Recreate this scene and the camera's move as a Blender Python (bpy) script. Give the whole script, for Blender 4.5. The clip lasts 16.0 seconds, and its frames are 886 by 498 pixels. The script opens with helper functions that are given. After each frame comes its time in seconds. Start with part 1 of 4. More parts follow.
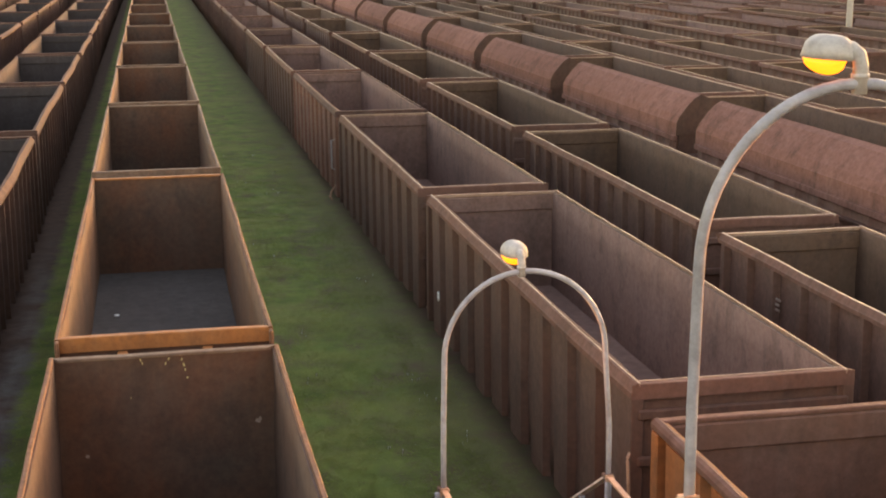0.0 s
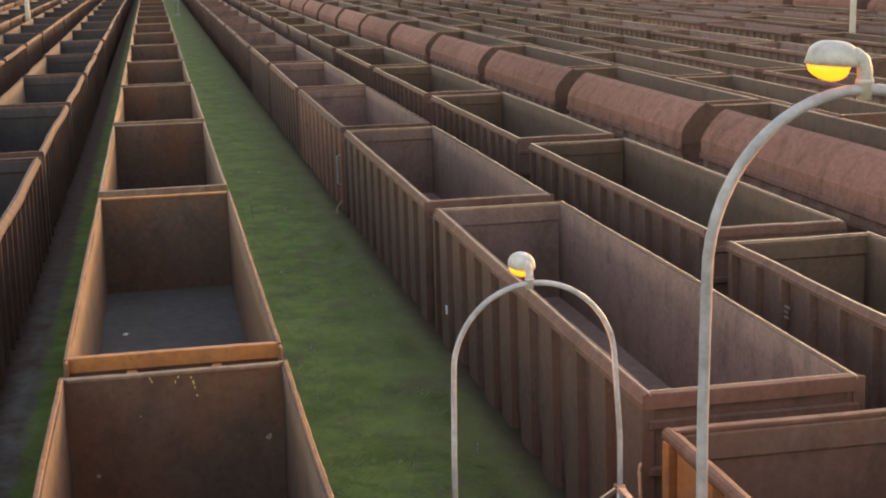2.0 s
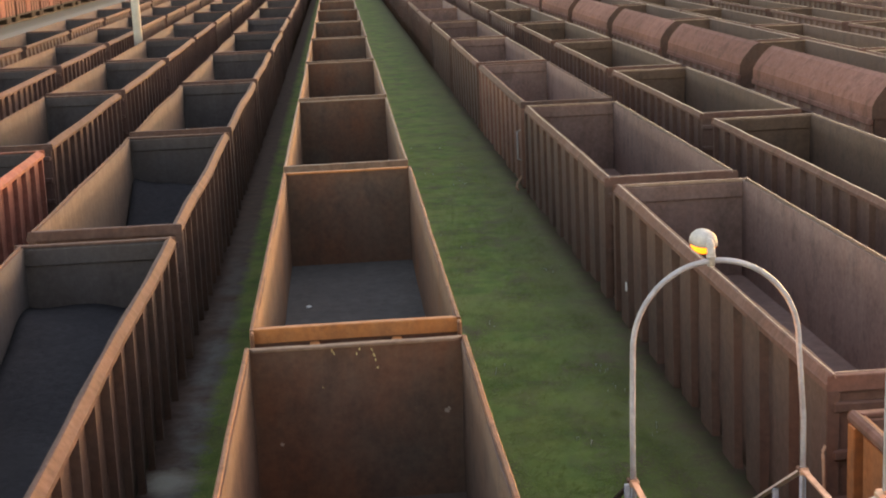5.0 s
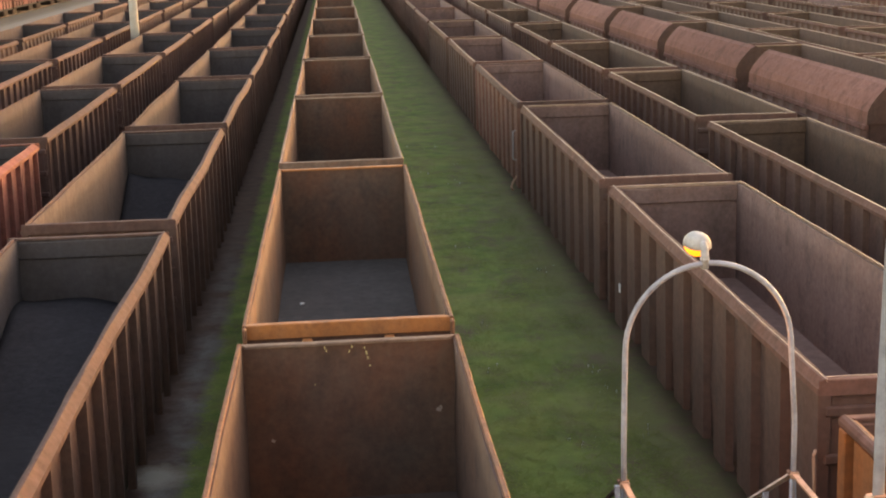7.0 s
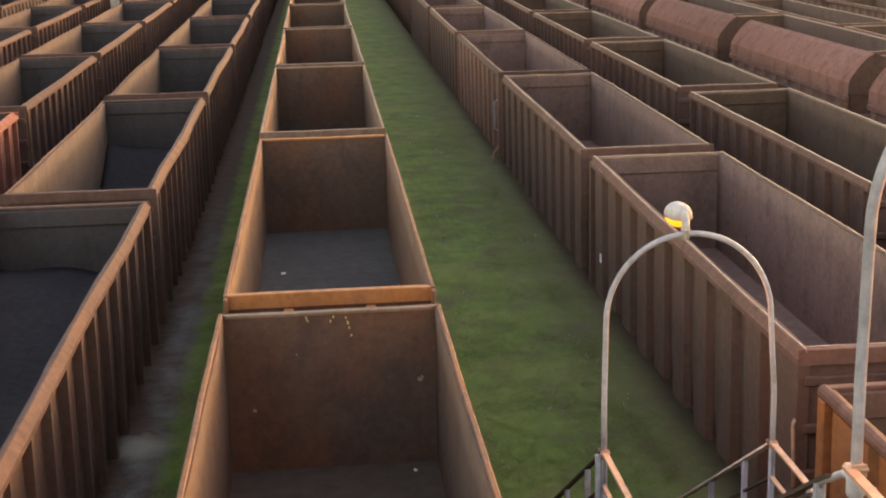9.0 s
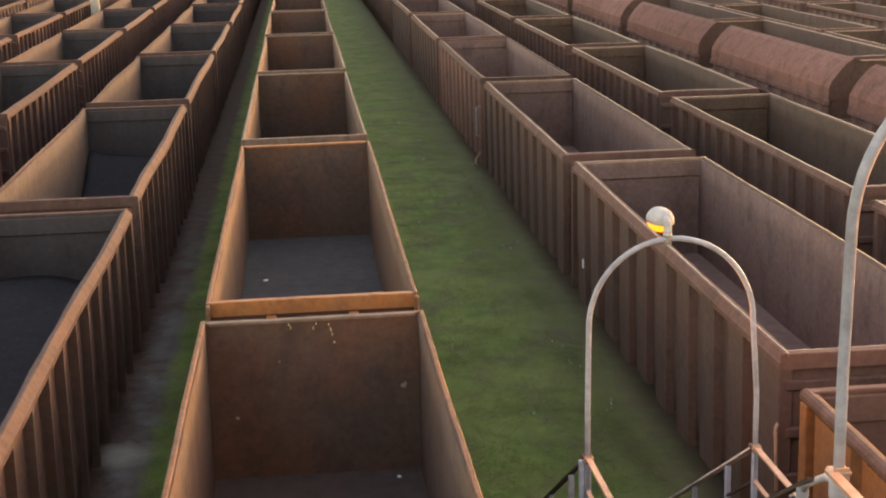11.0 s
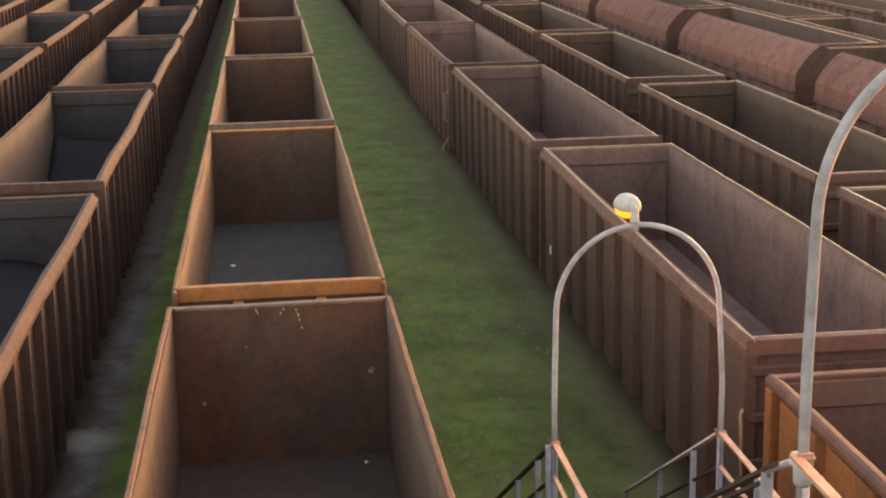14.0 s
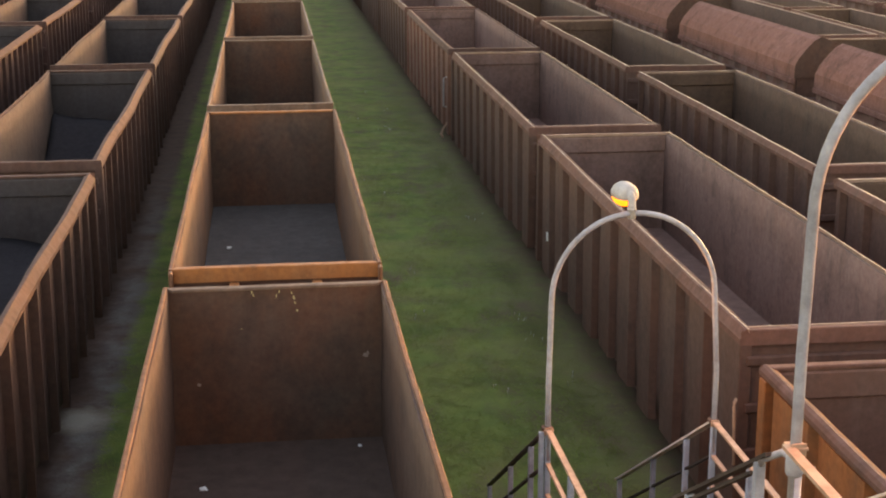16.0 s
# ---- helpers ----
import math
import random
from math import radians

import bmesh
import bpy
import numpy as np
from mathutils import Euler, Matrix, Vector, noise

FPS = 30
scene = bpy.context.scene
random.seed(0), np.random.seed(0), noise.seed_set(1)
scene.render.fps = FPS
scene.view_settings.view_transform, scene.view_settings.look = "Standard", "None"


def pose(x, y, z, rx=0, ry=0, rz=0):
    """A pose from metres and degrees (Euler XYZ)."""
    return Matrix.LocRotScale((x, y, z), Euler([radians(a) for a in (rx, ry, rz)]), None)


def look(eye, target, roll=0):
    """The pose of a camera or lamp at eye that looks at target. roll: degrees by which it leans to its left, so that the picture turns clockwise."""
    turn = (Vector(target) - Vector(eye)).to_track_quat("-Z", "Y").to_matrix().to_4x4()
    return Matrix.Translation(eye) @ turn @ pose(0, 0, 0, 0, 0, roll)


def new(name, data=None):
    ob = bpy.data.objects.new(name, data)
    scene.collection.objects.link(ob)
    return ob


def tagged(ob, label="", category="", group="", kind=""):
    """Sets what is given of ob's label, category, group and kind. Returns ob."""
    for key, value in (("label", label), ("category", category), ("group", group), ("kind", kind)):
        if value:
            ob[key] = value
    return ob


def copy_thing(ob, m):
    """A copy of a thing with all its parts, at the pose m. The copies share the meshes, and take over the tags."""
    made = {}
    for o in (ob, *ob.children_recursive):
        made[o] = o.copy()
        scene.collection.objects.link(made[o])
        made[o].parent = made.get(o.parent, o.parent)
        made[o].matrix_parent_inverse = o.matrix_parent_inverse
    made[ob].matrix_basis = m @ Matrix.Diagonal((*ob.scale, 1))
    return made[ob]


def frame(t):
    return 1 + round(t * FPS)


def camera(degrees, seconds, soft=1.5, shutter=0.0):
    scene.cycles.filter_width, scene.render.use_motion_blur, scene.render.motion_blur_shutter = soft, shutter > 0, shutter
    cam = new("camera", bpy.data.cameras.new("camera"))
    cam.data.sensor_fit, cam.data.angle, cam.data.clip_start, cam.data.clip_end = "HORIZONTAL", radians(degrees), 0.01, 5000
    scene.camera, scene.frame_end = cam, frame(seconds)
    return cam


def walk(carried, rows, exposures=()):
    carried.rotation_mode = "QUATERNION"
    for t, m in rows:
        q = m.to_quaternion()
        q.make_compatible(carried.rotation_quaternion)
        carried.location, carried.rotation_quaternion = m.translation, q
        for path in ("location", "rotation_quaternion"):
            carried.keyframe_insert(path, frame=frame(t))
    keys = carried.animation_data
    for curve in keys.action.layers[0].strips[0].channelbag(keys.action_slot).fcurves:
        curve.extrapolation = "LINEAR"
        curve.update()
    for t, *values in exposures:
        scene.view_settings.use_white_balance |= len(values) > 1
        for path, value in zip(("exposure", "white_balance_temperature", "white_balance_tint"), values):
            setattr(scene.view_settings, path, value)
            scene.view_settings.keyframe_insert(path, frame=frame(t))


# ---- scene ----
cam = camera(34.24, 16.0, soft=2.0)
EYE = (0.0, 0.0, 8.787)
# seconds, yaw, pitch, roll: the camera turns where it stands on the footbridge
TURNS = [
    (0, -11.344, -12.293, -0.378),
    (0.5, -11.773, -12.055, -0.712),
    (1, -12.174, -11.902, -0.894),
    (1.5, -12.078, -11.918, -1.240),
    (2, -11.055, -11.757, -1.460),
    (2.5, -8.972, -11.398, -1.841),
    (3, -6.959, -11.577, -2.362),
    (3.5, -6.125, -12.090, -2.624),
    (4, -5.450, -12.458, -2.621),
    (4.5, -4.126, -12.482, -2.429),
    (4.7, -3.721, -12.490, -2.500),
    (6.8, -4.226, -12.377, -2.184),
    (7, -3.972, -12.535, -1.627),
    (7.5, -2.748, -12.470, -0.972),
    (8, -3.548, -13.280, -1.547),
    (8.5, -4.529, -13.674, -1.409),
    (9, -4.700, -13.747, -1.389),
    (9.2, -4.803, -13.820, -1.400),
    (11.3, -5.462, -13.336, -1.482),
    (11.5, -5.487, -13.156, -1.439),
    (12, -5.670, -13.677, -1.143),
    (12.5, -6.180, -14.014, -1.534),
    (13, -7.367, -14.221, -1.667),
    (13.5, -7.179, -14.170, -1.221),
    (14, -6.730, -14.117, -1.035),
    (14.5, -7.088, -14.577, -0.875),
    (15, -7.300, -15.213, -0.539),
    (15.5, -7.508, -15.262, -0.202),
    (16, -6.865, -14.709, -0.093),
]
walk(cam, [(t, Matrix.Translation(EYE) @ pose(0, 0, 0, 0, 0, yaw) @ pose(0, 0, 0, 90 + pitch) @ pose(0, 0, 0, 0, 0, roll))
           for t, yaw, pitch, roll in TURNS], exposures=[(0.0, 2.43, 7300, 30), (0.5, 2.41, 7000, 27), (1.0, 2.41, 7050, 27), (2.0, 2.40, 6700, 24), (3.0, 2.42, 6550, 22), (4.5, 2.45, 6700, 24),
                     (7.0, 2.49, 7100, 29), (16.0, 2.43, 7050, 29)])

# ---- light: last warm sun low ahead on the right, under a bright hazy sky; two sodium lanterns burn ----
SUN_EL, SUN_AZ = radians(7.5), radians(52)      # azimuth clockwise from +y
world = bpy.data.worlds.new("evening_sky")
scene.world = world
world.use_nodes = True
wn = world.node_tree.nodes
sky = wn.new("ShaderNodeTexSky")
sky.sky_type, sky.sun_disc, sky.sun_elevation, sky.sun_rotation = "NISHITA", False, SUN_EL, SUN_AZ
sky.air_density, sky.dust_density, sky.ozone_density = 1.3, 1.6, 0.5
wn["Background"].inputs["Strength"].default_value = 0.15
world.node_tree.links.new(sky.outputs["Color"], wn["Background"].inputs["Color"])
sun = new("sun", bpy.data.lights.new("sun", "SUN"))
sun.data.energy, sun.data.angle, sun.data.color = 0.12, radians(14), (1.0, 0.54, 0.34)
sun_to = Vector((math.sin(SUN_AZ) * math.cos(SUN_EL), math.cos(SUN_AZ) * math.cos(SUN_EL), math.sin(SUN_EL)))
sun.matrix_world = look(tuple(sun_to * 100), (0, 0, 0))


# ---- materials ----
def nodes_of(name, rough=0.8, metal=0.0):
    m = bpy.data.materials.new(name)
    m.use_nodes = True
    nt = m.node_tree
    b = nt.nodes["Principled BSDF"]
    b.inputs["Roughness"].default_value, b.inputs["Metallic"].default_value = rough, metal
    return m, nt, b


def noise_node(nt, scale, detail=5.0, rough=0.6, vec=None, stretch=None):
    n = nt.nodes.new("ShaderNodeTexNoise")
    n.inputs["Scale"].default_value, n.inputs["Detail"].default_value, n.inputs["Roughness"].default_value = scale, detail, rough
    if vec is not None:
        if stretch:
            mp = nt.nodes.new("ShaderNodeMapping")
            mp.inputs["Scale"].default_value = stretch
            nt.links.new(vec, mp.inputs["Vector"])
            vec = mp.outputs["Vector"]
        nt.links.new(vec, n.inputs["Vector"])
    return n.outputs["Fac"]


def ramp(nt, fac, lo, hi):
    r = nt.nodes.new("ShaderNodeMapRange")
    r.inputs["From Min"].default_value, r.inputs["From Max"].default_value = lo, hi
    nt.links.new(fac, r.inputs["Value"])
    return r.outputs["Result"]


def mix(nt, fac, a, b, kind="MIX"):
    m = nt.nodes.new("ShaderNodeMix")
    m.data_type, m.blend_type = "RGBA", kind
    for sock, v in ((m.inputs[0], fac), (m.inputs[6], a), (m.inputs[7], b)):
        if isinstance(v, (int, float)):
            sock.default_value = v
        elif isinstance(v, tuple):
            sock.default_value = (*v, 1) if len(v) == 3 else v
        else:
            nt.links.new(v, sock)
    return m.outputs[2]


def bump(nt, b, height, strength=0.3, dist=0.02):
    n = nt.nodes.new("ShaderNodeBump")
    n.inputs["Strength"].default_value, n.inputs["Distance"].default_value = strength, dist
    nt.links.new(height, n.inputs["Height"])
    nt.links.new(n.outputs["Normal"], b.inputs["Normal"])


def world_pos(nt):
    return nt.nodes.new("ShaderNodeNewGeometry").outputs["Position"]


def steel(name, base, rust, dust, rough=0.78, rusty=0.5, streak=0.5, shine=0.35):
    """Weathered painted steel: rust blotches, vertical run-off streaks and pale dust."""
    m, nt, b = nodes_of(name, rough)
    b.inputs["Specular IOR Level"].default_value = shine
    p = world_pos(nt)
    big = ramp(nt, noise_node(nt, 0.55, 6, 0.62, p), 0.34, 0.70)
    fine = noise_node(nt, 9.0, 6, 0.72, p)
    runs = ramp(nt, noise_node(nt, 2.6, 4, 0.6, p, (1.6, 1.6, 0.16)), 0.45, 0.75)
    wagon = noise_node(nt, 0.05, 2, 0.5, p)
    f = nt.nodes.new("ShaderNodeMath"); f.operation = "MULTIPLY"; f.inputs[1].default_value = rusty * 1.6
    nt.links.new(big, f.inputs[0])
    c = mix(nt, f.outputs[0], base, rust)
    s = nt.nodes.new("ShaderNodeMath"); s.operation = "MULTIPLY"; s.inputs[1].default_value = streak
    nt.links.new(runs, s.inputs[0])
    c = mix(nt, s.outputs[0], c, dust)
    c = mix(nt, ramp(nt, fine, 0.35, 0.75), c, mix(nt, 0.42, c, (0.03, 0.02, 0.015)))
    stain = ramp(nt, noise_node(nt, 1.7, 7, 0.68, p, (1.0, 1.0, 0.7)), 0.50, 0.72)
    c = mix(nt, stain, c, mix(nt, 0.5, c, (0.028, 0.020, 0.017)))
    worn = ramp(nt, noise_node(nt, 5.0, 7, 0.75, p, (1.0, 0.45, 0.8)), 0.60, 0.74)
    c = mix(nt, worn, c, mix(nt, 0.45, c, dust))
    hsv = nt.nodes.new("ShaderNodeHueSaturation")
    nt.links.new(c, hsv.inputs["Color"])
    nt.links.new(ramp(nt, wagon, -0.1, 0.6), hsv.inputs["Value"])
    nt.links.new(hsv.outputs["Color"], b.inputs["Base Color"])
    rr = nt.nodes.new("ShaderNodeMapRange")
    rr.inputs["To Min"].default_value, rr.inputs["To Max"].default_value = rough - 0.15, rough + 0.15
    nt.links.new(fine, rr.inputs["Value"]); nt.links.new(rr.outputs["Result"], b.inputs["Roughness"])
    bump(nt, b, mix(nt, 0.6, fine, big), 0.22, 0.010)
    return m


def grainy(name, a, c, scale=6.0, rough=0.95, strength=0.6, dist=0.03):
    m, nt, b = nodes_of(name, rough)
    b.inputs["Specular IOR Level"].default_value = 0.12
    p = world_pos(nt)
    n = noise_node(nt, scale, 8, 0.7, p)
    g = noise_node(nt, scale * 0.12, 4, 0.6, p)
    col = mix(nt, ramp(nt, n, 0.3, 0.7), a, c)
    col = mix(nt, ramp(nt, g, 0.35, 0.7), col, mix(nt, 0.45, col, a))
    nt.links.new(col, b.inputs["Base Color"])
    bump(nt, b, n, strength, dist)
    return m


# rusty side by the stairs, its orange deepened to carry lamp light
LAMPLIT_SIDE = steel("lamplit_rusted_side", (0.255, 0.100, 0.034), (0.29, 0.100, 0.026), (0.19, 0.092, 0.048), 0.65, 0.6)
# next two: rusty steel with the lanterns' orange light put into the colour
LAMPLIT_ORANGE = steel("lamplit_rust_orange", (0.40, 0.155, 0.05), (0.45, 0.155, 0.035), (0.36, 0.185, 0.09), 0.6)
LAMPLIT_RIM = steel("lamplit_brown_orange_rim", (0.190, 0.095, 0.059), (0.275, 0.109, 0.041), (0.223, 0.142, 0.103), 0.7, 0.5, 0.5, 0.25)
# darker rust, with the shade of the end walls in its colour
RUST_DARK = steel("rust_shade_dark_inside", (0.100, 0.065, 0.049), (0.153, 0.059, 0.029), (0.119, 0.079, 0.060), 0.85, 0.6)
BROWN = steel("brown_paint", (0.106, 0.057, 0.043), (0.131, 0.058, 0.036), (0.137, 0.087, 0.068))
BROWN_IN = steel("brown_inside", (0.207, 0.124, 0.106), (0.207, 0.114, 0.089), (0.249, 0.166, 0.145), 0.9, 0.4)
BROWN_RIM = steel("brown_rim", (0.158, 0.081, 0.064), (0.158, 0.068, 0.046), (0.201, 0.118, 0.098), 0.72, 0.5, 0.5, 0.2)
# pale colour standing for the bright glint on rubbed rail edges
GLINT_EDGE = steel("bare_glint_edge", (0.38, 0.25, 0.185), (0.32, 0.18, 0.12), (0.48, 0.34, 0.265), 0.42, 0.5, 0.5, 0.5)
BROWN_RED = steel("red_brown_paint", (0.20, 0.095, 0.07), (0.22, 0.095, 0.055), (0.25, 0.15, 0.115))
OLIVE = steel("umber_paint", (0.138, 0.074, 0.057), (0.161, 0.075, 0.050), (0.179, 0.112, 0.090))
OLIVE_IN = steel("umber_inside", (0.124, 0.073, 0.048), (0.130, 0.069, 0.042), (0.145, 0.094, 0.067), 0.88, 0.4)
TAN = steel("tan_rust", (0.122, 0.069, 0.059), (0.132, 0.066, 0.048), (0.165, 0.106, 0.093), 0.75, 0.5, 0.5, 0.2)
# warmer rust for side walls, with low sunlight mixed into the colour
LIT_RUST_SIDE = steel("lit_rust_side_inside", (0.15, 0.088, 0.056), (0.225, 0.098, 0.042), (0.165, 0.11, 0.076), 0.8, 0.6)
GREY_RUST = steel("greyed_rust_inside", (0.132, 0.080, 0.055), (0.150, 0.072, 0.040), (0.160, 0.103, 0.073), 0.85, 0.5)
PALE_RIM = steel("pale_worn_rim", (0.197, 0.129, 0.094), (0.192, 0.104, 0.063), (0.251, 0.180, 0.138), 0.65, 0.5, 0.5, 0.3)
TAN_IN = steel("tan_inside", (0.118, 0.082, 0.066), (0.122, 0.074, 0.053), (0.155, 0.113, 0.092), 0.86, 0.5, 0.7)
RED = steel("oxide_red", (0.33, 0.10, 0.075), (0.28, 0.10, 0.06), (0.36, 0.18, 0.14))
PINK = steel("faded_oxide_red", (0.305, 0.150, 0.122), (0.270, 0.128, 0.098), (0.325, 0.185, 0.152), 0.85, 0.45, 0.3, 0.08)
BOX_RED = steel("faded_red_boards", (0.235, 0.092, 0.072), (0.20, 0.085, 0.06), (0.27, 0.14, 0.115), 0.85)
# coal-dirty steel, also darkened to hold the shade on inner end walls
COAL_SHADE_STEEL = steel("coal_and_shade_dark_steel", (0.066, 0.056, 0.060), (0.074, 0.056, 0.053), (0.088, 0.077, 0.080), 0.85)
DARK_IRON = steel("dark_iron", (0.045, 0.036, 0.03), (0.07, 0.045, 0.03), (0.07, 0.055, 0.045), 0.85)
COAL_FLOOR = grainy("coal_dust", (0.077, 0.069, 0.065), (0.129, 0.113, 0.104), 5.0)
COAL = grainy("loose_coal", (0.027, 0.024, 0.026), (0.048, 0.043, 0.046), 7.0)
COAL_DUSK = grainy("settled_coal_dust", (0.032, 0.031, 0.033), (0.058, 0.055, 0.055), 5.0)
BROWN_FLOOR = grainy("brown_dust", (0.073, 0.050, 0.040), (0.116, 0.081, 0.066), 4.0)
ORE_FLOOR = grainy("ore_dust", (0.180, 0.112, 0.094), (0.285, 0.180, 0.150), 4.0)
RAIL_STEEL = steel("rail_steel", (0.12, 0.075, 0.05), (0.14, 0.07, 0.04), (0.16, 0.12, 0.1), 0.55)
GALV = steel("weathered_light_paint", (0.452, 0.455, 0.500), (0.300, 0.270, 0.268), (0.535, 0.530, 0.565), 0.5, 0.35, 0.5)
GREY_STEEL = steel("stair_steel", (0.400, 0.450, 0.540), (0.360, 0.310, 0.290), (0.560, 0.590, 0.650), 0.5, 0.3)
RAIL_WOOD = steel("handrail_flat", (0.560, 0.345, 0.225), (0.450, 0.240, 0.135), (0.640, 0.440, 0.310), 0.6, 0.4)
# sloping rails: pale holds the lit right side, dark the sunless left
PALE_RAIL = steel("lit_pale_handrail", (0.78, 0.66, 0.57), (0.70, 0.54, 0.43), (0.80, 0.70, 0.62), 0.6, 0.2)
RAIL_DARK = steel("shade_dark_handrail", (0.040, 0.031, 0.028), (0.055, 0.038, 0.03), (0.14, 0.11, 0.095), 0.7, 0.5, 0.3)
LAMP_SHELL = steel("lamp_shell", (0.56, 0.53, 0.50), (0.48, 0.43, 0.38), (0.60, 0.58, 0.56), 0.5, 0.2, 0.2, 0.25)
CONCRETE = grainy("mast_paint", (0.50, 0.48, 0.45), (0.66, 0.64, 0.60), 3.0, 0.8, 0.2)
WHITE_SCRAP = grainy("white_plastic", (0.75, 0.75, 0.72), (0.8, 0.8, 0.78), 20.0, 0.5, 0.1)
DULL_MARK = grainy("dulled_stencil_paint", (0.22, 0.16, 0.13), (0.36, 0.29, 0.25), 14.0, 0.9, 0.1)
YELLOW_CHALK = grainy("yellow_chalk", (0.42, 0.34, 0.16), (0.52, 0.45, 0.24), 30.0, 0.9, 0.1)

GLOW, gnt, gb = nodes_of("sodium_bowl", 0.25)
gb.inputs["Base Color"].default_value = (0.7, 0.25, 0.03, 1)
gb.inputs["Emission Color"].default_value = (1.0, 0.215, 0.006, 1)
gb.inputs["Emission Strength"].default_value = 0.62

GROUND, nt, b = nodes_of("yard_ground", 0.97)
p = world_pos(nt)
sep = nt.nodes.new("ShaderNodeSeparateXYZ")
nt.links.new(p, sep.inputs[0])
n_big, n_mid, n_fine = noise_node(nt, 0.35, 5, 0.6, p), noise_node(nt, 2.2, 6, 0.7, p), noise_node(nt, 26.0, 6, 0.75, p)
n_soft = noise_node(nt, 1.5, 3, 0.5, p)
green = mix(nt, ramp(nt, n_soft, 0.30, 0.70), (0.078, 0.132, 0.022), (0.172, 0.240, 0.044))
green = mix(nt, ramp(nt, noise_node(nt, 1.1, 5, 0.65, p, (1.0, 0.6, 1.0)), 0.47, 0.68), green, (0.112, 0.088, 0.046))
green = mix(nt, ramp(nt, n_big, 0.46, 0.72), green, (0.20, 0.23, 0.056))
green = mix(nt, ramp(nt, n_fine, 0.55, 1.6), green, (0.09, 0.12, 0.045))
soil = mix(nt, ramp(nt, n_mid, 0.3, 0.7), (0.056, 0.031, 0.023), (0.120, 0.070, 0.050))
stone = mix(nt, ramp(nt, n_fine, 0.3, 0.7), (0.10, 0.095, 0.092), (0.27, 0.262, 0.255))


def band(lo, hi, soft, wobble=0.5):
    """1 between two x positions, with an uneven edge."""
    w = nt.nodes.new("ShaderNodeMath"); w.operation = "MULTIPLY_ADD"
    nt.links.new(n_mid, w.inputs[0]); w.inputs[1].default_value = wobble; nt.links.new(sep.outputs["X"], w.inputs[2])
    a, c = ramp(nt, w.outputs[0], lo - soft + wobble / 2, lo + soft + wobble / 2), ramp(nt, w.outputs[0], hi + soft + wobble / 2, hi - soft + wobble / 2)
    m = nt.nodes.new("ShaderNodeMath"); m.operation = "MULTIPLY"
    nt.links.new(a, m.inputs[0]); nt.links.new(c, m.inputs[1])
    return m.outputs[0]


fringe = nt.nodes.new("ShaderNodeMath"); fringe.operation = "MULTIPLY"
nt.links.new(band(4.55, 9.0, 0.8, 1.8), fringe.inputs[0]); fringe.inputs[1].default_value = 0.62
green = mix(nt, fringe.outputs[0], green, (0.13, 0.115, 0.055))
col = mix(nt, band(0.9, 5.85, 0.4, 1.4), soil, green)
col = mix(nt, band(-2.85, -1.4, 0.14, 0.5), col, green)
patchy = nt.nodes.new("ShaderNodeMath"); patchy.operation = "MULTIPLY"
nt.links.new(band(-3.35, -2.85, 0.2, 0.7), patchy.inputs[0]); nt.links.new(ramp(nt, noise_node(nt, 0.8, 6, 0.65, p), 0.38, 0.62), patchy.inputs[1])
near_by = nt.nodes.new("ShaderNodeMath"); near_by.operation = "MULTIPLY"
nt.links.new(patchy.outputs[0], near_by.inputs[0]); nt.links.new(ramp(nt, sep.outputs["Y"], 46.0, 26.0), near_by.inputs[1])
col = mix(nt, near_by.outputs[0], col, stone)
sand = nt.nodes.new("ShaderNodeVectorMath"); sand.operation = "DISTANCE"
sand.inputs[1].default_value = (-3.3, 22.9, 0.0)
nt.links.new(p, sand.inputs[0])
heap = nt.nodes.new("ShaderNodeMath"); heap.operation = "MULTIPLY_ADD"
nt.links.new(n_mid, heap.inputs[0]); heap.inputs[1].default_value = 0.9; nt.links.new(sand.outputs["Value"], heap.inputs[2])
col = mix(nt, ramp(nt, heap.outputs[0], 1.15, 0.65), col, mix(nt, n_fine, (0.24, 0.22, 0.18), (0.42, 0.39, 0.33)))
col = mix(nt, band(-36.5, -21.0, 0.6, 0.9), col, mix(nt, ramp(nt, n_mid, 0.3, 0.7), (0.085, 0.085, 0.058), (0.14, 0.13, 0.095)))
col = mix(nt, band(-35.2, -33.0, 0.3, 0.4), col, (0.17, 0.155, 0.125))
col = mix(nt, band(-60.0, -36.5, 0.6, 0.9), col, (0.095, 0.085, 0.06))
nt.links.new(col, b.inputs["Base Color"])
bump(nt, b, mix(nt, 0.35, n_soft, n_fine), 0.4, 0.022)

BLADE, bnt, bb = nodes_of("grass_blade", 0.8)
bg = bnt.nodes.new("ShaderNodeNewGeometry")
gp = world_pos(bnt)
bc = mix(bnt, bg.outputs["Random Per Island"], (0.130, 0.205, 0.032), (0.215, 0.285, 0.060))
bc = mix(bnt, ramp(bnt, noise_node(bnt, 0.35, 5, 0.6, gp), 0.40, 0.66), bc, (0.27, 0.30, 0.08))
bc = mix(bnt, ramp(bnt, noise_node(bnt, 1.1, 5, 0.65, gp), 0.48, 0.70), bc, (0.13, 0.135, 0.05))
bx = bnt.nodes.new("ShaderNodeSeparateXYZ")
bnt.links.new(gp, bx.inputs[0])
bc = mix(bnt, ramp(bnt, bx.outputs["X"], 4.4, 6.0), bc, (0.17, 0.165, 0.06))
bnt.links.new(bc, bb.inputs["Base Color"])
through_leaf, leaf_mix = bnt.nodes.new("ShaderNodeBsdfTranslucent"), bnt.nodes.new("ShaderNodeMixShader")
bnt.links.new(bc, through_leaf.inputs["Color"])
leaf_mix.inputs[0].default_value = 0.35
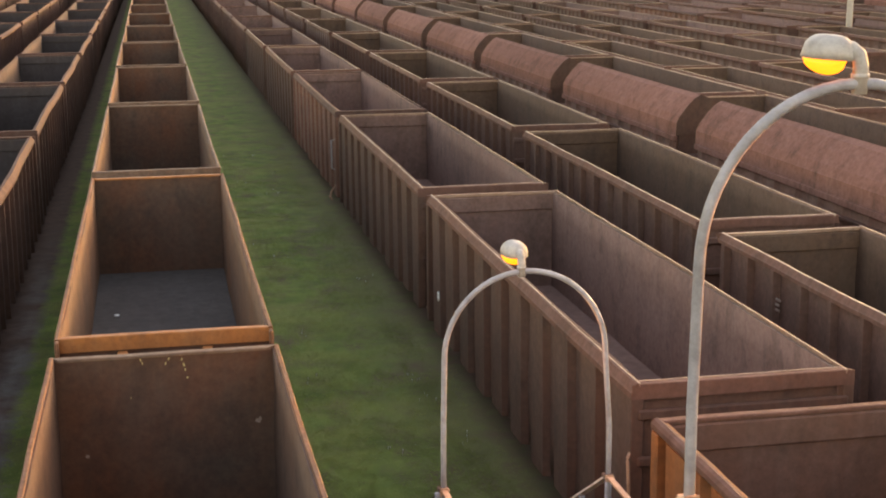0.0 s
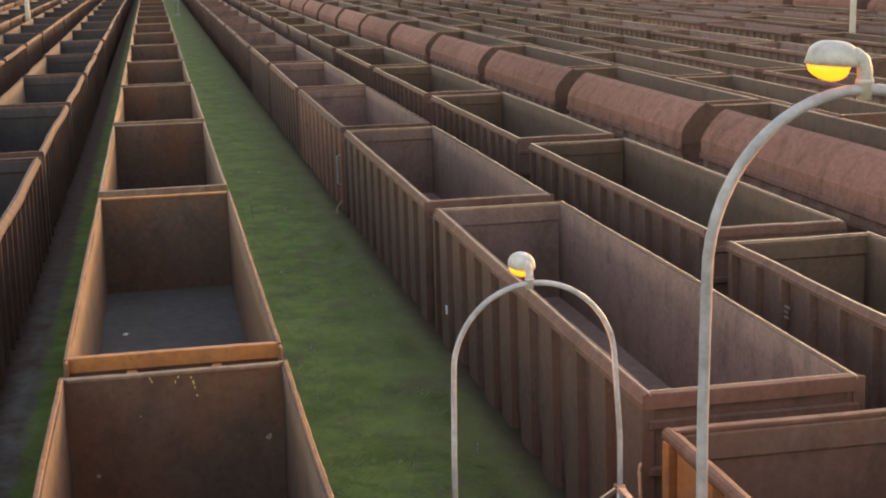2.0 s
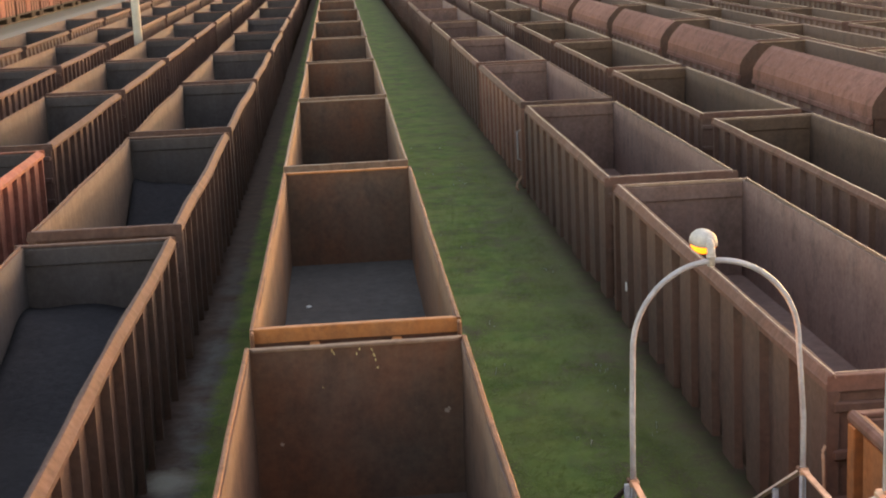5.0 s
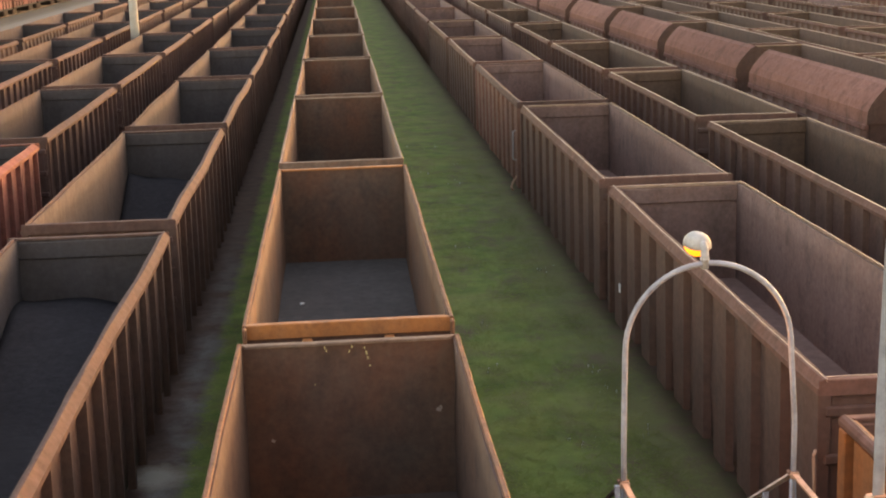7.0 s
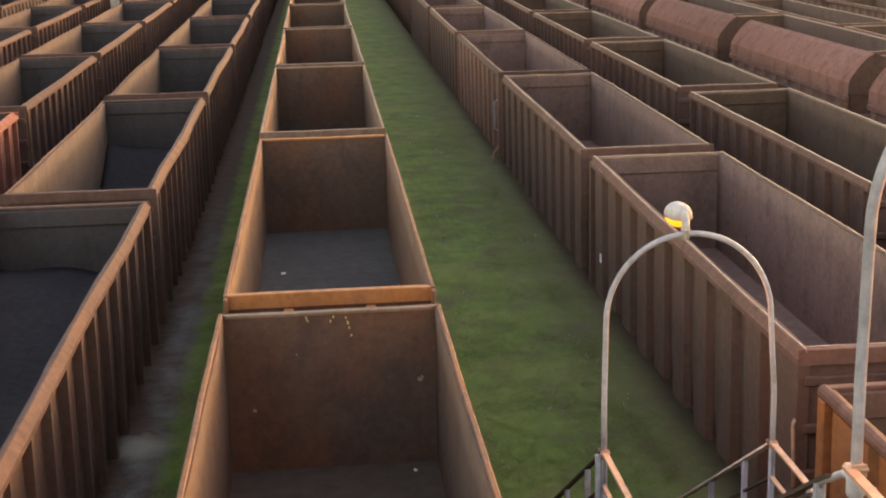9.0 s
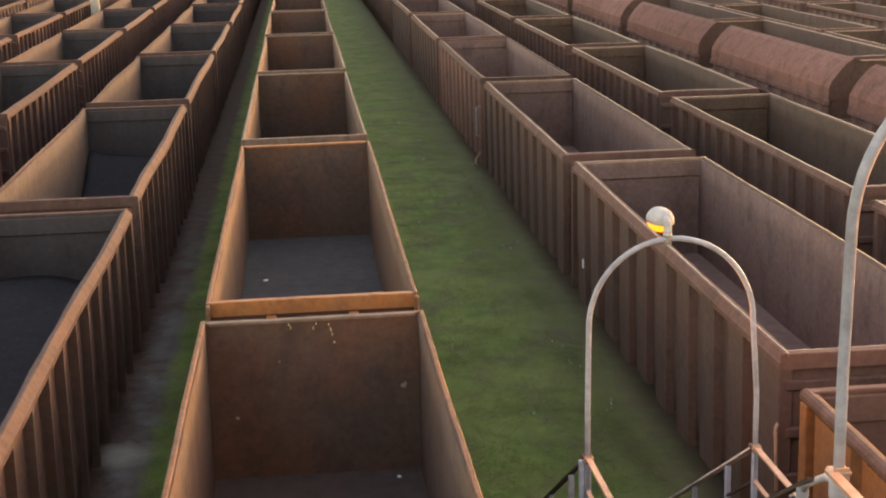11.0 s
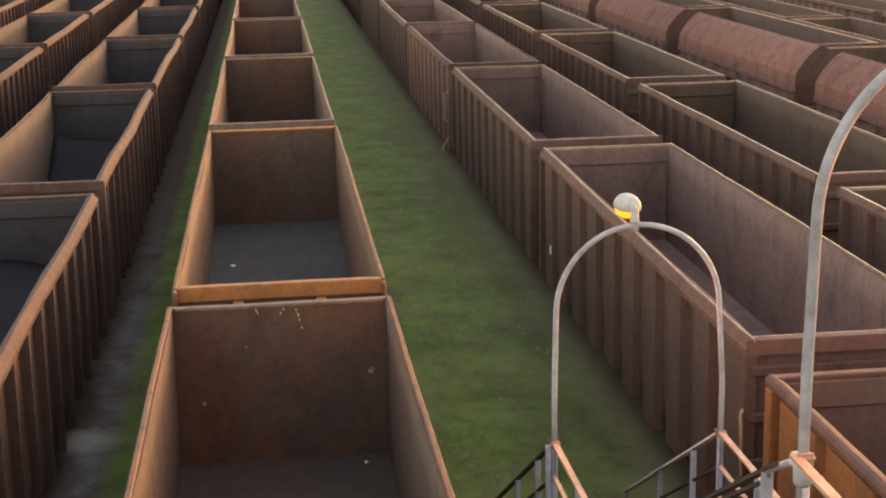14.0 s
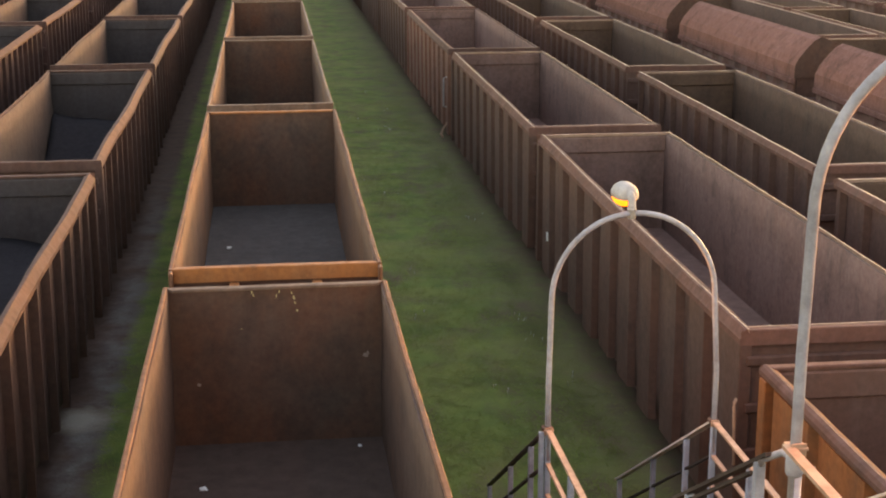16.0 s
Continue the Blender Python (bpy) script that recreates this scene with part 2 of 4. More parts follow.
bnt.links.new(bb.outputs[0], leaf_mix.inputs[1]); bnt.links.new(through_leaf.outputs[0], leaf_mix.inputs[2])
bnt.links.new(leaf_mix.outputs[0], bnt.nodes["Material Output"].inputs["Surface"])


# ---- mesh helpers ----
def part(name, bm, material, parent, label=""):
    me = bpy.data.meshes.new(name)
    bm.to_mesh(me)
    bm.free()
    for m in (material if isinstance(material, tuple) else (material,)):
        me.materials.append(m)
    ob = new(name, me)
    if parent is not None:
        ob.parent = parent
    if label:
        tagged(ob, label)
    return ob


def box(bm, x0, x1, y0, y1, z0, z1, bevel=0.0, mat=0):
    v = [bm.verts.new((x, y, z)) for x in (x0, x1) for y in (y0, y1) for z in (z0, z1)]
    fs = [bm.faces.new([v[i] for i in q]) for q in ((0, 1, 3, 2), (4, 6, 7, 5), (0, 4, 5, 1), (2, 3, 7, 6), (0, 2, 6, 4), (1, 5, 7, 3))]
    for f in fs:
        f.material_index = mat
    if bevel:
        es = {e for f in fs for e in f.edges}
        bmesh.ops.bevel(bm, geom=list(es), offset=bevel, segments=1, affect="EDGES")
    return bm


def boxed(*a, **k):
    return box(bmesh.new(), *a, **k)


def tube(bm, pts, r, sides=8, caps=True, ref=None):
    """A round bar through the points."""
    rings, up = [], Vector((0, 0, 1))
    pts = [Vector(p) for p in pts]
    for i, p in enumerate(pts):
        d = (pts[min(i + 1, len(pts) - 1)] - pts[max(i - 1, 0)]).normalized()
        s = d.cross(ref or (up if abs(d.z) < 0.95 else Vector((0, 1, 0)))).normalized()
        u = s.cross(d)
        rad = r[i] if isinstance(r, (list, tuple)) else r
        rings.append([bm.verts.new(p + rad * (math.cos(a) * s + math.sin(a) * u)) for a in (2 * math.pi * k / sides for k in range(sides))])
    for a, c in zip(rings, rings[1:]):
        for k in range(sides):
            bm.faces.new((a[k], a[(k + 1) % sides], c[(k + 1) % sides], c[k])).smooth = True
    if caps:
        bm.faces.new(rings[0]), bm.faces.new(rings[-1][::-1])
    bmesh.ops.recalc_face_normals(bm, faces=bm.faces)
    return bm


def bar(bm, a, c, w, h):
    """A flat bar of width w (sideways) and height h from a to c."""
    a, c = Vector(a), Vector(c)
    d = (c - a).normalized()
    s = d.cross(Vector((0, 0, 1)))
    s = s.normalized() if s.length > 1e-4 else Vector((1, 0, 0))
    u = s.cross(d)
    v = [bm.verts.new(p + i * s * w / 2 + j * u * h / 2) for p in (a, c) for i, j in ((-1, -1), (1, -1), (1, 1), (-1, 1))]
    for q in ((3, 2, 1, 0), (4, 5, 6, 7), (0, 1, 5, 4), (1, 2, 6, 5), (2, 3, 7, 6), (3, 0, 4, 7)):
        bm.faces.new([v[i] for i in q])
    return bm


def lathe_y(bm, cx, cy, cz, prof, sides=20):
    """A wheel about the x axis: prof holds (x, radius)."""
    rings = [[bm.verts.new((cx + x, cy + r * math.cos(a), cz + r * math.sin(a))) for a in (2 * math.pi * k / sides for k in range(sides))] for x, r in prof]
    for a, c in zip(rings, rings[1:]):
        for k in range(sides):
            bm.faces.new((a[k], a[(k + 1) % sides], c[(k + 1) % sides], c[k]))
    bm.faces.new(rings[0]), bm.faces.new(rings[-1])
    bmesh.ops.recalc_face_normals(bm, faces=bm.faces)
    return bm


# ---- freight wagons ----
def k_ok(z, z1):
    return z < z1 - 0.01


def sheet(x_in, x_out, y0, y1, z0, z1, ny, nz, dent, seed, bend=0.0, ribs=(), deep=0.1):
    """A side wall: dented plate, inside face in slot 1; ribs pressed outwards at the y positions given."""
    bm = bmesh.new()
    sgn = 1 if x_out > x_in else -1
    ys = [(y0 + (y1 - y0) * i / ny, 0.0) for i in range(ny + 1)]
    if ribs:
        ys = sorted([(y0, 0.0), (y1, 0.0)] + [(y + q, d) for y in ribs for q, d in ((-0.09, 0.0), (-0.06, deep), (0.06, deep), (0.09, 0.0))])
        ny = len(ys) - 1
    zs = [z0 + (z1 - z0) * k / nz for k in range(nz + 1)]
    grid = []
    for x, side in ((x_in, 1), (x_out, 0)):
        g = []
        for y, press in ys:
            row = []
            for z in zs:
                d = dent * noise.noise(Vector((y * 0.5 + seed, z * 0.9, seed * 3.1))) + dent * 0.5 * noise.noise(Vector((y * 1.7, z * 2.1, seed)))
                up = (z - z0) / (z1 - z0)
                d += bend * up * noise.noise(Vector((y * 0.22 + seed * 7.7, 1.3, seed)))
                row.append(bm.verts.new((x + d + (sgn * press if side == 0 and k_ok(z, z1) else 0.0), y, z)))
            g.append(row)
        grid.append(g)
    for i in range(ny):
        for k in range(nz):
            a, c = grid[0], grid[1]
            f = bm.faces.new((a[i][k], a[i + 1][k], a[i + 1][k + 1], a[i][k + 1])); f.material_index = 1; f.smooth = True
            f = bm.faces.new((c[i][k], c[i][k + 1], c[i + 1][k + 1], c[i + 1][k])); f.smooth = True
    a, c = grid
    for i in range(ny):
        bm.faces.new((a[i][0], c[i][0], c[i + 1][0], a[i + 1][0])), bm.faces.new((a[i][nz], a[i + 1][nz], c[i + 1][nz], c[i][nz]))
    for k in range(nz):
        bm.faces.new((a[0][k], a[0][k + 1], c[0][k + 1], c[0][k])), bm.faces.new((a[ny][k], c[ny][k], c[ny][k + 1], a[ny][k + 1]))
    bmesh.ops.recalc_face_normals(bm, faces=bm.faces)
    return bm


def rib_shape(bm, x, sgn, y, z0, z1, w=0.17, d=0.11):
    """A hat-shaped upright rib: wide foot, narrower crown, tapering in at the bottom."""
    crown = max(w / 3, w / 2 - 0.05)
    prof = [(0.0, -w / 2), (d, -crown), (d, crown), (0.0, w / 2)]
    lo = [bm.verts.new((x + sgn * (a * 0.85 - 0.01), y + q, z0)) for a, q in prof]
    hi = [bm.verts.new((x + sgn * (a - 0.01), y + q, z1)) for a, q in prof]
    for i in range(3):
        bm.faces.new((lo[i], lo[i + 1], hi[i + 1], hi[i]))
    bm.faces.new(lo), bm.faces.new(hi[::-1])
    return bm


def rim_profile(w, h, flat):
    """Across the rail, outwards positive: flat cap, or an angle that slopes down outwards from a thin inner edge."""
    if flat:
        return [(-w, -0.04), (-w, -0.012), (-w + 0.012, 0.0), (-0.012, 0.0), (0.0, -0.012), (0.0, -h), (-0.02, -h), (-0.03, -0.05)]
    return [(-w, -0.07), (-w, -0.008), (-w + 0.008, 0.0), (-w + 0.04, -0.002), (-0.015, -h * 0.52), (0.0, -h * 0.62), (0.0, -h), (-0.05, -h)]


def round_profile(w, h):
    """A rounded tube-like rail, outwards positive."""
    return [(-w / 2 + w / 2 * math.cos(a), -h / 2 + h / 2 * math.sin(a)) for a in (2 * math.pi * (k + 0.5) / 10 for k in range(10))]


def rim_bar(x, s, y0, y1, z, prof, seed, bend, ny=16):
    """A side top rail that follows the bent wall; s is its outward side."""
    bm = bmesh.new()
    rings = []
    for i in range(ny + 1):
        y = y0 + (y1 - y0) * i / ny
        d = bend * noise.noise(Vector((y * 0.22 + seed * 7.7, 1.3, seed))) + 0.010 * noise.noise(Vector((y * 1.3, seed, 4)))
        dz = 0.3 * bend * noise.noise(Vector((y * 0.3, 5.1, seed))) + 0.008 * noise.noise(Vector((y * 1.1, seed, 9)))
        rings.append([bm.verts.new((x + d + s * a, y, z + dz + c)) for a, c in prof])
    n = len(prof)
    for a, c in zip(rings, rings[1:]):
        for k in range(n):
            bm.faces.new((a[k], a[(k + 1) % n], c[(k + 1) % n], c[k]))
    bm.faces.new(rings[0]), bm.faces.new(rings[-1])
    bmesh.ops.recalc_face_normals(bm, faces=bm.faces)
    return bm


def end_bar(W, y, o, z, prof, seed):
    """An end top rail across the wagon; o is its outward side along the track."""
    bm = bmesh.new()
    rings = []
    for i in range(7):
        u = -1 + 2 * i / 6
        dy, dz = 0.012 * noise.noise(Vector((u * 2, seed, 3))), 0.012 * noise.noise(Vector((u * 1.5, seed, 6)))
        rings.append([bm.verts.new((u * (W / 2 + a * 0.98), y + o * a + dy, z + c + dz)) for a, c in prof])
    n = len(prof)
    for a, c in zip(rings, rings[1:]):
        for k in range(n):
            bm.faces.new((a[k], a[(k + 1) % n], c[(k + 1) % n], c[k]))
    bm.faces.new(rings[0]), bm.faces.new(rings[-1])
    bmesh.ops.recalc_face_normals(bm, faces=bm.faces)
    return bm


def end_wall(W, y, thick, z0, z1, o):
    """A plain end plate, its inside face in slot 1."""
    bm = bmesh.new()
    a, c = sorted((y, y + o * thick))
    box(bm, -W / 2 + 0.06, W / 2 - 0.06, a, c, z0, z1)
    for f in bm.faces:
        f.normal_update()
        if f.normal.y * o < -0.5:
            f.material_index = 1
    return bm


def bogie(parent, y, mat):
    for s in (-1, 1):
        bm = boxed(s * 1.02 - 0.06, s * 1.02 + 0.06, y - 1.15, y + 1.15, 0.52, 0.68, 0.02)
        box(bm, s * 1.02 - 0.08, s * 1.02 + 0.08, y - 0.3, y + 0.3, 0.36, 0.80, 0.03)
        for e in (-0.92, 0.92):
            box(bm, s * 1.02 - 0.08, s * 1.02 + 0.08, y + e - 0.16, y + e + 0.16, 0.42, 0.66, 0.03)
        part("bogie_frame", bm, mat, parent)
    for e in (-0.92, 0.92):
        bm = tube(bmesh.new(), [(-0.95, y + e, 0.5), (0.95, y + e, 0.5)], 0.08, 8)
        for s in (-1, 1):
            lathe_y(bm, s * 0.76, y + e, 0.5, [(-0.065 * s, 0.48), (-0.03 * s, 0.48), (-0.03 * s, 0.455), (0.065 * s, 0.45)], 18)
        part("wheelset", bm, mat, parent)


def gondola(name, label, L=14.43, W=2.95, z_rim=3.4, z_floor=1.3, rim_w=0.13, rim_h=0.19, mats=None, near=True, rib_d=0.13, rib_w=0.17, end_in=None, end_rim=None,
            bend=0.03, seed=1.0, ribs=13, gap=0.45, flat=False, band=True, z_sill=0.62, rib_at=None, foot=True, press=0.1, round_rail=False, edge=0.0, group="gondola wagons in the yard"):
    """An open gondola wagon from y = 0 to y = L, its track's middle at x = 0, rail top at z = 0.15."""
    out, inn, rim, floor = mats
    root = tagged(new(name), label, "freight wagon", group)
    ya, yb = gap, L - gap
    first, step = rib_at or (ya + 0.28, (yb - ya - 0.56) / (ribs - 1))
    rib_y = [first + step * i for i in range(ribs)]
    prof = round_profile(rim_w, rim_h) if round_rail else rim_profile(rim_w, rim_h, flat)
    half = W / 2 - max(rim_w - 0.035, rib_d - 0.005) - 0.035
    part("floor", boxed(-half, half, ya + 0.06, yb - 0.06, z_floor - 0.12, z_floor), floor, root, "dusty wagon floor")
    for s in (-1, 1):
        xo = s * (W / 2 - max(rim_w - 0.035, rib_d - 0.005))
        part("side_wall", sheet(xo - s * 0.05, xo, ya + 0.03, yb - 0.03, z_sill, z_rim - 0.03, 28 if near else 10, 6 if near else 3,
                                0.022, seed + s, bend, () if near else rib_y, press), (out, inn), root)
        part("top_rail", rim_bar(s * W / 2, s, ya, yb, z_rim, prof, seed + s, bend), rim, root, "scuffed top rail")
        # thin added strip: the rail's glint as a lighter colour
        if edge:
            lip = [(-rim_w - 0.005, -0.05), (-rim_w - 0.005, 0.007), (-rim_w + edge, 0.007), (-rim_w + edge, -0.02)]
            part("glint_edge", rim_bar(s * W / 2, s, ya - 0.005, yb + 0.005, z_rim, lip, seed + s, bend), GLINT_EDGE, root, "rubbed steel edge with its glint in the pale colour")
        part("side_sill", boxed(xo - s * 0.17 - 0.05, xo - s * 0.17 + 0.05, ya, yb, z_floor - 0.32, z_floor - 0.125, 0.015), DARK_IRON, root)
        if near:
            a, c = sorted((xo - s * 0.02, xo + s * 0.03))
            if foot:
                part("bottom_rail", boxed(a, c, ya + 0.02, yb - 0.02, z_sill - 0.07, z_sill + 0.05, 0.012), out, root)
            else:
                for y in (ya + 0.10, yb - 0.10):
                    part("corner_post", boxed(min(xo - s * 0.02, xo + s * rib_d), max(xo - s * 0.02, xo + s * rib_d), y - 0.10, y + 0.10, z_sill - 0.06, z_rim - rim_h + 0.01, 0.012), out, root)
            for i, y in enumerate(rib_y):
                bm = rib_shape(bmesh.new(), xo, s, y, z_sill + (0.045 if foot else -0.07 + 0.05 * math.sin(i * 2.1 + seed)), z_rim - rim_h + 0.01, rib_w + 0.02 * math.sin(y * 5), rib_d)
                bmesh.ops.recalc_face_normals(bm, faces=bm.faces)
                part("rib", bm, out, root)
    for y, o in ((ya, -1), (yb, 1)):
        yi = y - o * 0.10
        # end_in: own inside colour for end walls, deepened to hold their shade
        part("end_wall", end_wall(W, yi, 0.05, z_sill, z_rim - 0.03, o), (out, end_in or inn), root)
        part("end_rail", end_bar(W, y, o, z_rim - 0.003, rim_profile(0.13, 0.205 if flat else rim_h, True), seed + o), end_rim or rim, root, "scuffed end rail")
        if edge:
            lip = [(-0.135, -0.05), (-0.135, 0.007), (-0.13 + edge, 0.007), (-0.13 + edge, -0.02)]
            part("glint_edge", end_bar(W, y, o, z_rim - 0.003, lip, seed + o), GLINT_EDGE, root, "rubbed steel edge with its glint in the pale colour")
        if near and band:
            a, c = sorted((yi - o * 0.045, yi - o * 0.001))
            part("end_band", boxed(-W / 2 + 0.12, W / 2 - 0.12, a, c, z_rim - 0.40, z_rim - 0.07, 0.02), end_in or inn, root)
        if near:
            for zt in (z_rim - 0.34, z_rim - 0.95, z_rim - 1.55):
                a, c = sorted((yi + o * 0.049, yi + o * 0.13))
                part("end_rib", boxed(-W / 2 + 0.08, W / 2 - 0.08, a, c, zt - 0.13, zt, 0.02), out, root)
        a, c = sorted((yi + o * 0.06, y + o * gap))
        part("coupler", boxed(-0.11, 0.11, a, c, 0.95, 1.12, 0.03), DARK_IRON, root)
    part("underframe", boxed(-0.35, 0.35, ya + 0.1, yb - 0.1, 0.84, z_floor - 0.13), DARK_IRON, root)
    if near:
        bogie(root, ya + 2.0, DARK_IRON), bogie(root, yb - 2.0, DARK_IRON)
    else:
        for y in (ya + 2.0, yb - 2.0):
            part("bogie", boxed(-1.1, 1.1, y - 1.3, y + 1.3, 0.15, 0.82, 0.12), DARK_IRON, root)
    return root


def hopper(name, label, L=13.36, near=True):
    """A covered wagon with a faceted ridged roof."""
    root = tagged(new(name), label, "covered wagon", "covered wagons in the yard")
    ya, yb = 0.80, L - 0.80
    w, ze = 1.45, 3.08
    # steep curved side towards the grass, long gentle slope behind the ridge
    prof = [(-w, ze), (-w + 0.01, ze + 0.36), (-w + 0.12, ze + 0.58), (-w + 0.34, ze + 0.86), (-w + 0.56, ze + 1.08), (-w + 0.74, ze + 1.17), (0.10, ze + 0.86), (w - 0.5, ze + 0.58), (w - 0.08, ze + 0.28), (w, ze)]
    bm = bmesh.new()
    rings = []
    for i in range(13):
        y = ya + (yb - ya) * i / 12
        rings.append([bm.verts.new((x, y, z + 0.006 * noise.noise(Vector((x, y * 0.7, 2))))) for x, z in prof])
    for a, c in zip(rings, rings[1:]):
        for i in range(len(prof) - 1):
            bm.faces.new((a[i], c[i], c[i + 1], a[i + 1]))
    for f in (bm.faces.new(rings[0]), bm.faces.new(rings[-1])):
        f.material_index = 1
    bmesh.ops.recalc_face_normals(bm, faces=bm.faces)
    part("roof", bm, (PINK, BROWN), root, "faded red faceted roof")
    for s in (-1, 1):
        part("side_wall", sheet(s * 1.36, s * 1.41, ya + 0.1, yb - 0.1, 1.1, ze - 0.02, 14, 3, 0.015, 2.0 + s, 0.0,
                                [ya + 0.5 + (yb - ya - 1.0) * i / 9 for i in range(10)]), (BROWN_RED, BROWN_RED), root)
        part("eave_rail", boxed(s * 1.45 - 0.05, s * 1.45 + 0.05, ya + 0.02, yb - 0.02, ze - 0.16, ze - 0.005, 0.015), PINK, root)
        part("running_board", boxed(s * 1.50 - 0.07, s * 1.50 + 0.07, ya, yb, ze - 0.42, ze - 0.37), BROWN_RIM, root)
    for y, o in ((ya + 0.1, -1), (yb - 0.1, 1)):
        a, c = sorted((y, y + o * 0.06))
        part("end_wall", boxed(-1.35, 1.35, a, c, 1.1, ze + 0.1), BROWN, root)
        a, c = sorted((y + o * 0.1, y + o * 0.5))
        part("end_platform", boxed(-1.3, 1.3, a, c, 1.05, 1.15, 0.01), BROWN_RIM, root)
        part("end_box", boxed(-1.25, -0.55, min(y + o * 0.1, y + o * 0.45), max(y + o * 0.1, y + o * 0.45), 2.05, 2.55, 0.03), TAN, root)
        a, c = sorted((y + o * 0.05, y + o * 0.70))
        part("coupler", boxed(-0.11, 0.11, a, c, 0.93, 1.04, 0.03), DARK_IRON, root)
    part("underframe", boxed(-1.1, 1.1, ya + 0.1, yb - 0.1, 0.8, 1.12), DARK_IRON, root)
    for y in (ya + 1.8, yb - 1.8):
        part("bogie", boxed(-1.1, 1.1, y - 1.3, y + 1.3, 0.15, 0.78, 0.12), DARK_IRON, root)
    return root


def box_wagon(name, label, L=14.6):
    """A tall closed box wagon with ribbed sides, a sliding door and a low arched roof."""
    root = tagged(new(name), label, "box wagon", "box wagons far off")
    ya, yb, z0, z1, w = 0.5, L - 0.5, 1.05, 3.75, 1.45
    part("body", boxed(-w, w, ya, yb, z0, z1, 0.03), BOX_RED, root)
    bm = bmesh.new()
    prof = [(-w - 0.06, z1 - 0.04), (-w * 0.8, z1 + 0.22), (-w * 0.4, z1 + 0.36), (0.0, z1 + 0.40), (w * 0.4, z1 + 0.36), (w * 0.8, z1 + 0.22), (w + 0.06, z1 - 0.04)]
    ends = [[bm.verts.new((x, y, z)) for x, z in prof] for y in (ya - 0.05, yb + 0.05)]
    for i in range(len(prof) - 1):
        bm.faces.new((ends[0][i], ends[1][i], ends[1][i + 1], ends[0][i + 1]))
    bm.faces.new(ends[0]), bm.faces.new(ends[1][::-1]), bm.faces.new((ends[0][0], ends[0][-1], ends[1][-1], ends[1][0]))
    bmesh.ops.recalc_face_normals(bm, faces=bm.faces)
    part("roof", bm, BROWN_RED, root, "dull brown arched roof")
    mid_y = (ya + yb) / 2
    for s in (-1, 1):
        part("door", boxed(min(s * w, s * (w + 0.08)), max(s * w, s * (w + 0.08)), mid_y - 1.1, mid_y + 1.1, z0 + 0.1, z1 - 0.25, 0.02), RED, root, "red sliding door")
        for y in [ya + 0.08 + k * 1.6 for k in range(4)] + [yb - 0.08 - k * 1.6 for k in range(4)]:
            part("rib", boxed(min(s * w, s * (w + 0.06)), max(s * w, s * (w + 0.06)), y - 0.06, y + 0.06, z0, z1 - 0.05), TAN, root)
        part("sill", boxed(min(s * w * 0.9, s * (w + 0.02)), max(s * w * 0.9, s * (w + 0.02)), ya, yb, z0 - 0.22, z0 - 0.004, 0.01), DARK_IRON, root)
    for y in (ya + 2.0, yb - 2.0):
        part("bogie", boxed(-1.1, 1.1, y - 1.3, y + 1.3, 0.15, z0 - 0.01, 0.12), DARK_IRON, root)
    for a, c in ((0.0, ya), (yb, L)):
        part("coupler", boxed(-0.11, 0.11, a, c, z0 + 0.004, z0 + 0.12), DARK_IRON, root)
    return root


def train(kinds, x, y_first, count, L, near_until=80.0, y_end=260.0):
    """A row of wagons: kinds is (near prototype list, far prototype list); prototypes are moved to the first free places."""
    near, far = kinds
    made = []
    for k in range(count):
        y = y_first + k * L
        if y > y_end:
            break
        proto = (near if y < near_until and near else far)
        ob = proto[k % len(proto)]
        m = Matrix.Translation((x + 0.02 * math.sin(k * 2.3 + x), y, 0))
        if ob.get("placed"):
            ob = copy_thing(ob, m)
        else:
            ob.matrix_basis = m
            ob["placed"] = 1
        made.append(ob)
    return made


# ground: one sheet to the horizon
bm = bmesh.new()
box(bm, -2500, 2500, -2500, 2500, -0.5, 0.0)
tagged(part("ground", bm, GROUND, None), "grassy and dusty railway yard ground", "ground", kind="structure")

X_A, X_B, X_C, X_H = -0.017, 7.04, 11.56, 16.2
X_D, X_E, X_F, X_G = -4.75, -9.60, -14.3, -18.95

M_A1 = (BROWN, GREY_RUST, LAMPLIT_RIM, BROWN_FLOOR)
M_A = (BROWN, LIT_RUST_SIDE, LAMPLIT_RIM, COAL_FLOOR)
M_A2 = (BROWN, LIT_RUST_SIDE, PALE_RIM, COAL_FLOOR)
M_B = (BROWN, BROWN_IN, BROWN_RIM, ORE_FLOOR)
M_C = (OLIVE, OLIVE_IN, BROWN_RIM, ORE_FLOOR)
M_D = (BROWN, TAN_IN, TAN, COAL_DUSK)
M_D0 = (BROWN, COAL_SHADE_STEEL, TAN, COAL_DUSK)
M_E = (TAN, TAN_IN, TAN, COAL)
M_N = (LAMPLIT_SIDE, OLIVE, TAN, ORE_FLOOR)
M_BR = (BROWN_RED, BROWN_IN, TAN, ORE_FLOOR)
M_R = (RED, TAN_IN, RED, COAL_FLOOR)
LA, LB, LC, LD = ("rust-brown open gondola wagon with orange lamp light coloured into its rusty rails", "brown ribbed open gondola wagon, empty and dusty inside",
                  "umber ribbed open gondola wagon standing empty", "tan-rusted ribbed open gondola wagon with coal dust inside")
# end walls darker than the sides: their shade is in the colour
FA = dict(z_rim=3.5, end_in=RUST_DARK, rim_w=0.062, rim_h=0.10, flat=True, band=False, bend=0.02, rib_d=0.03)
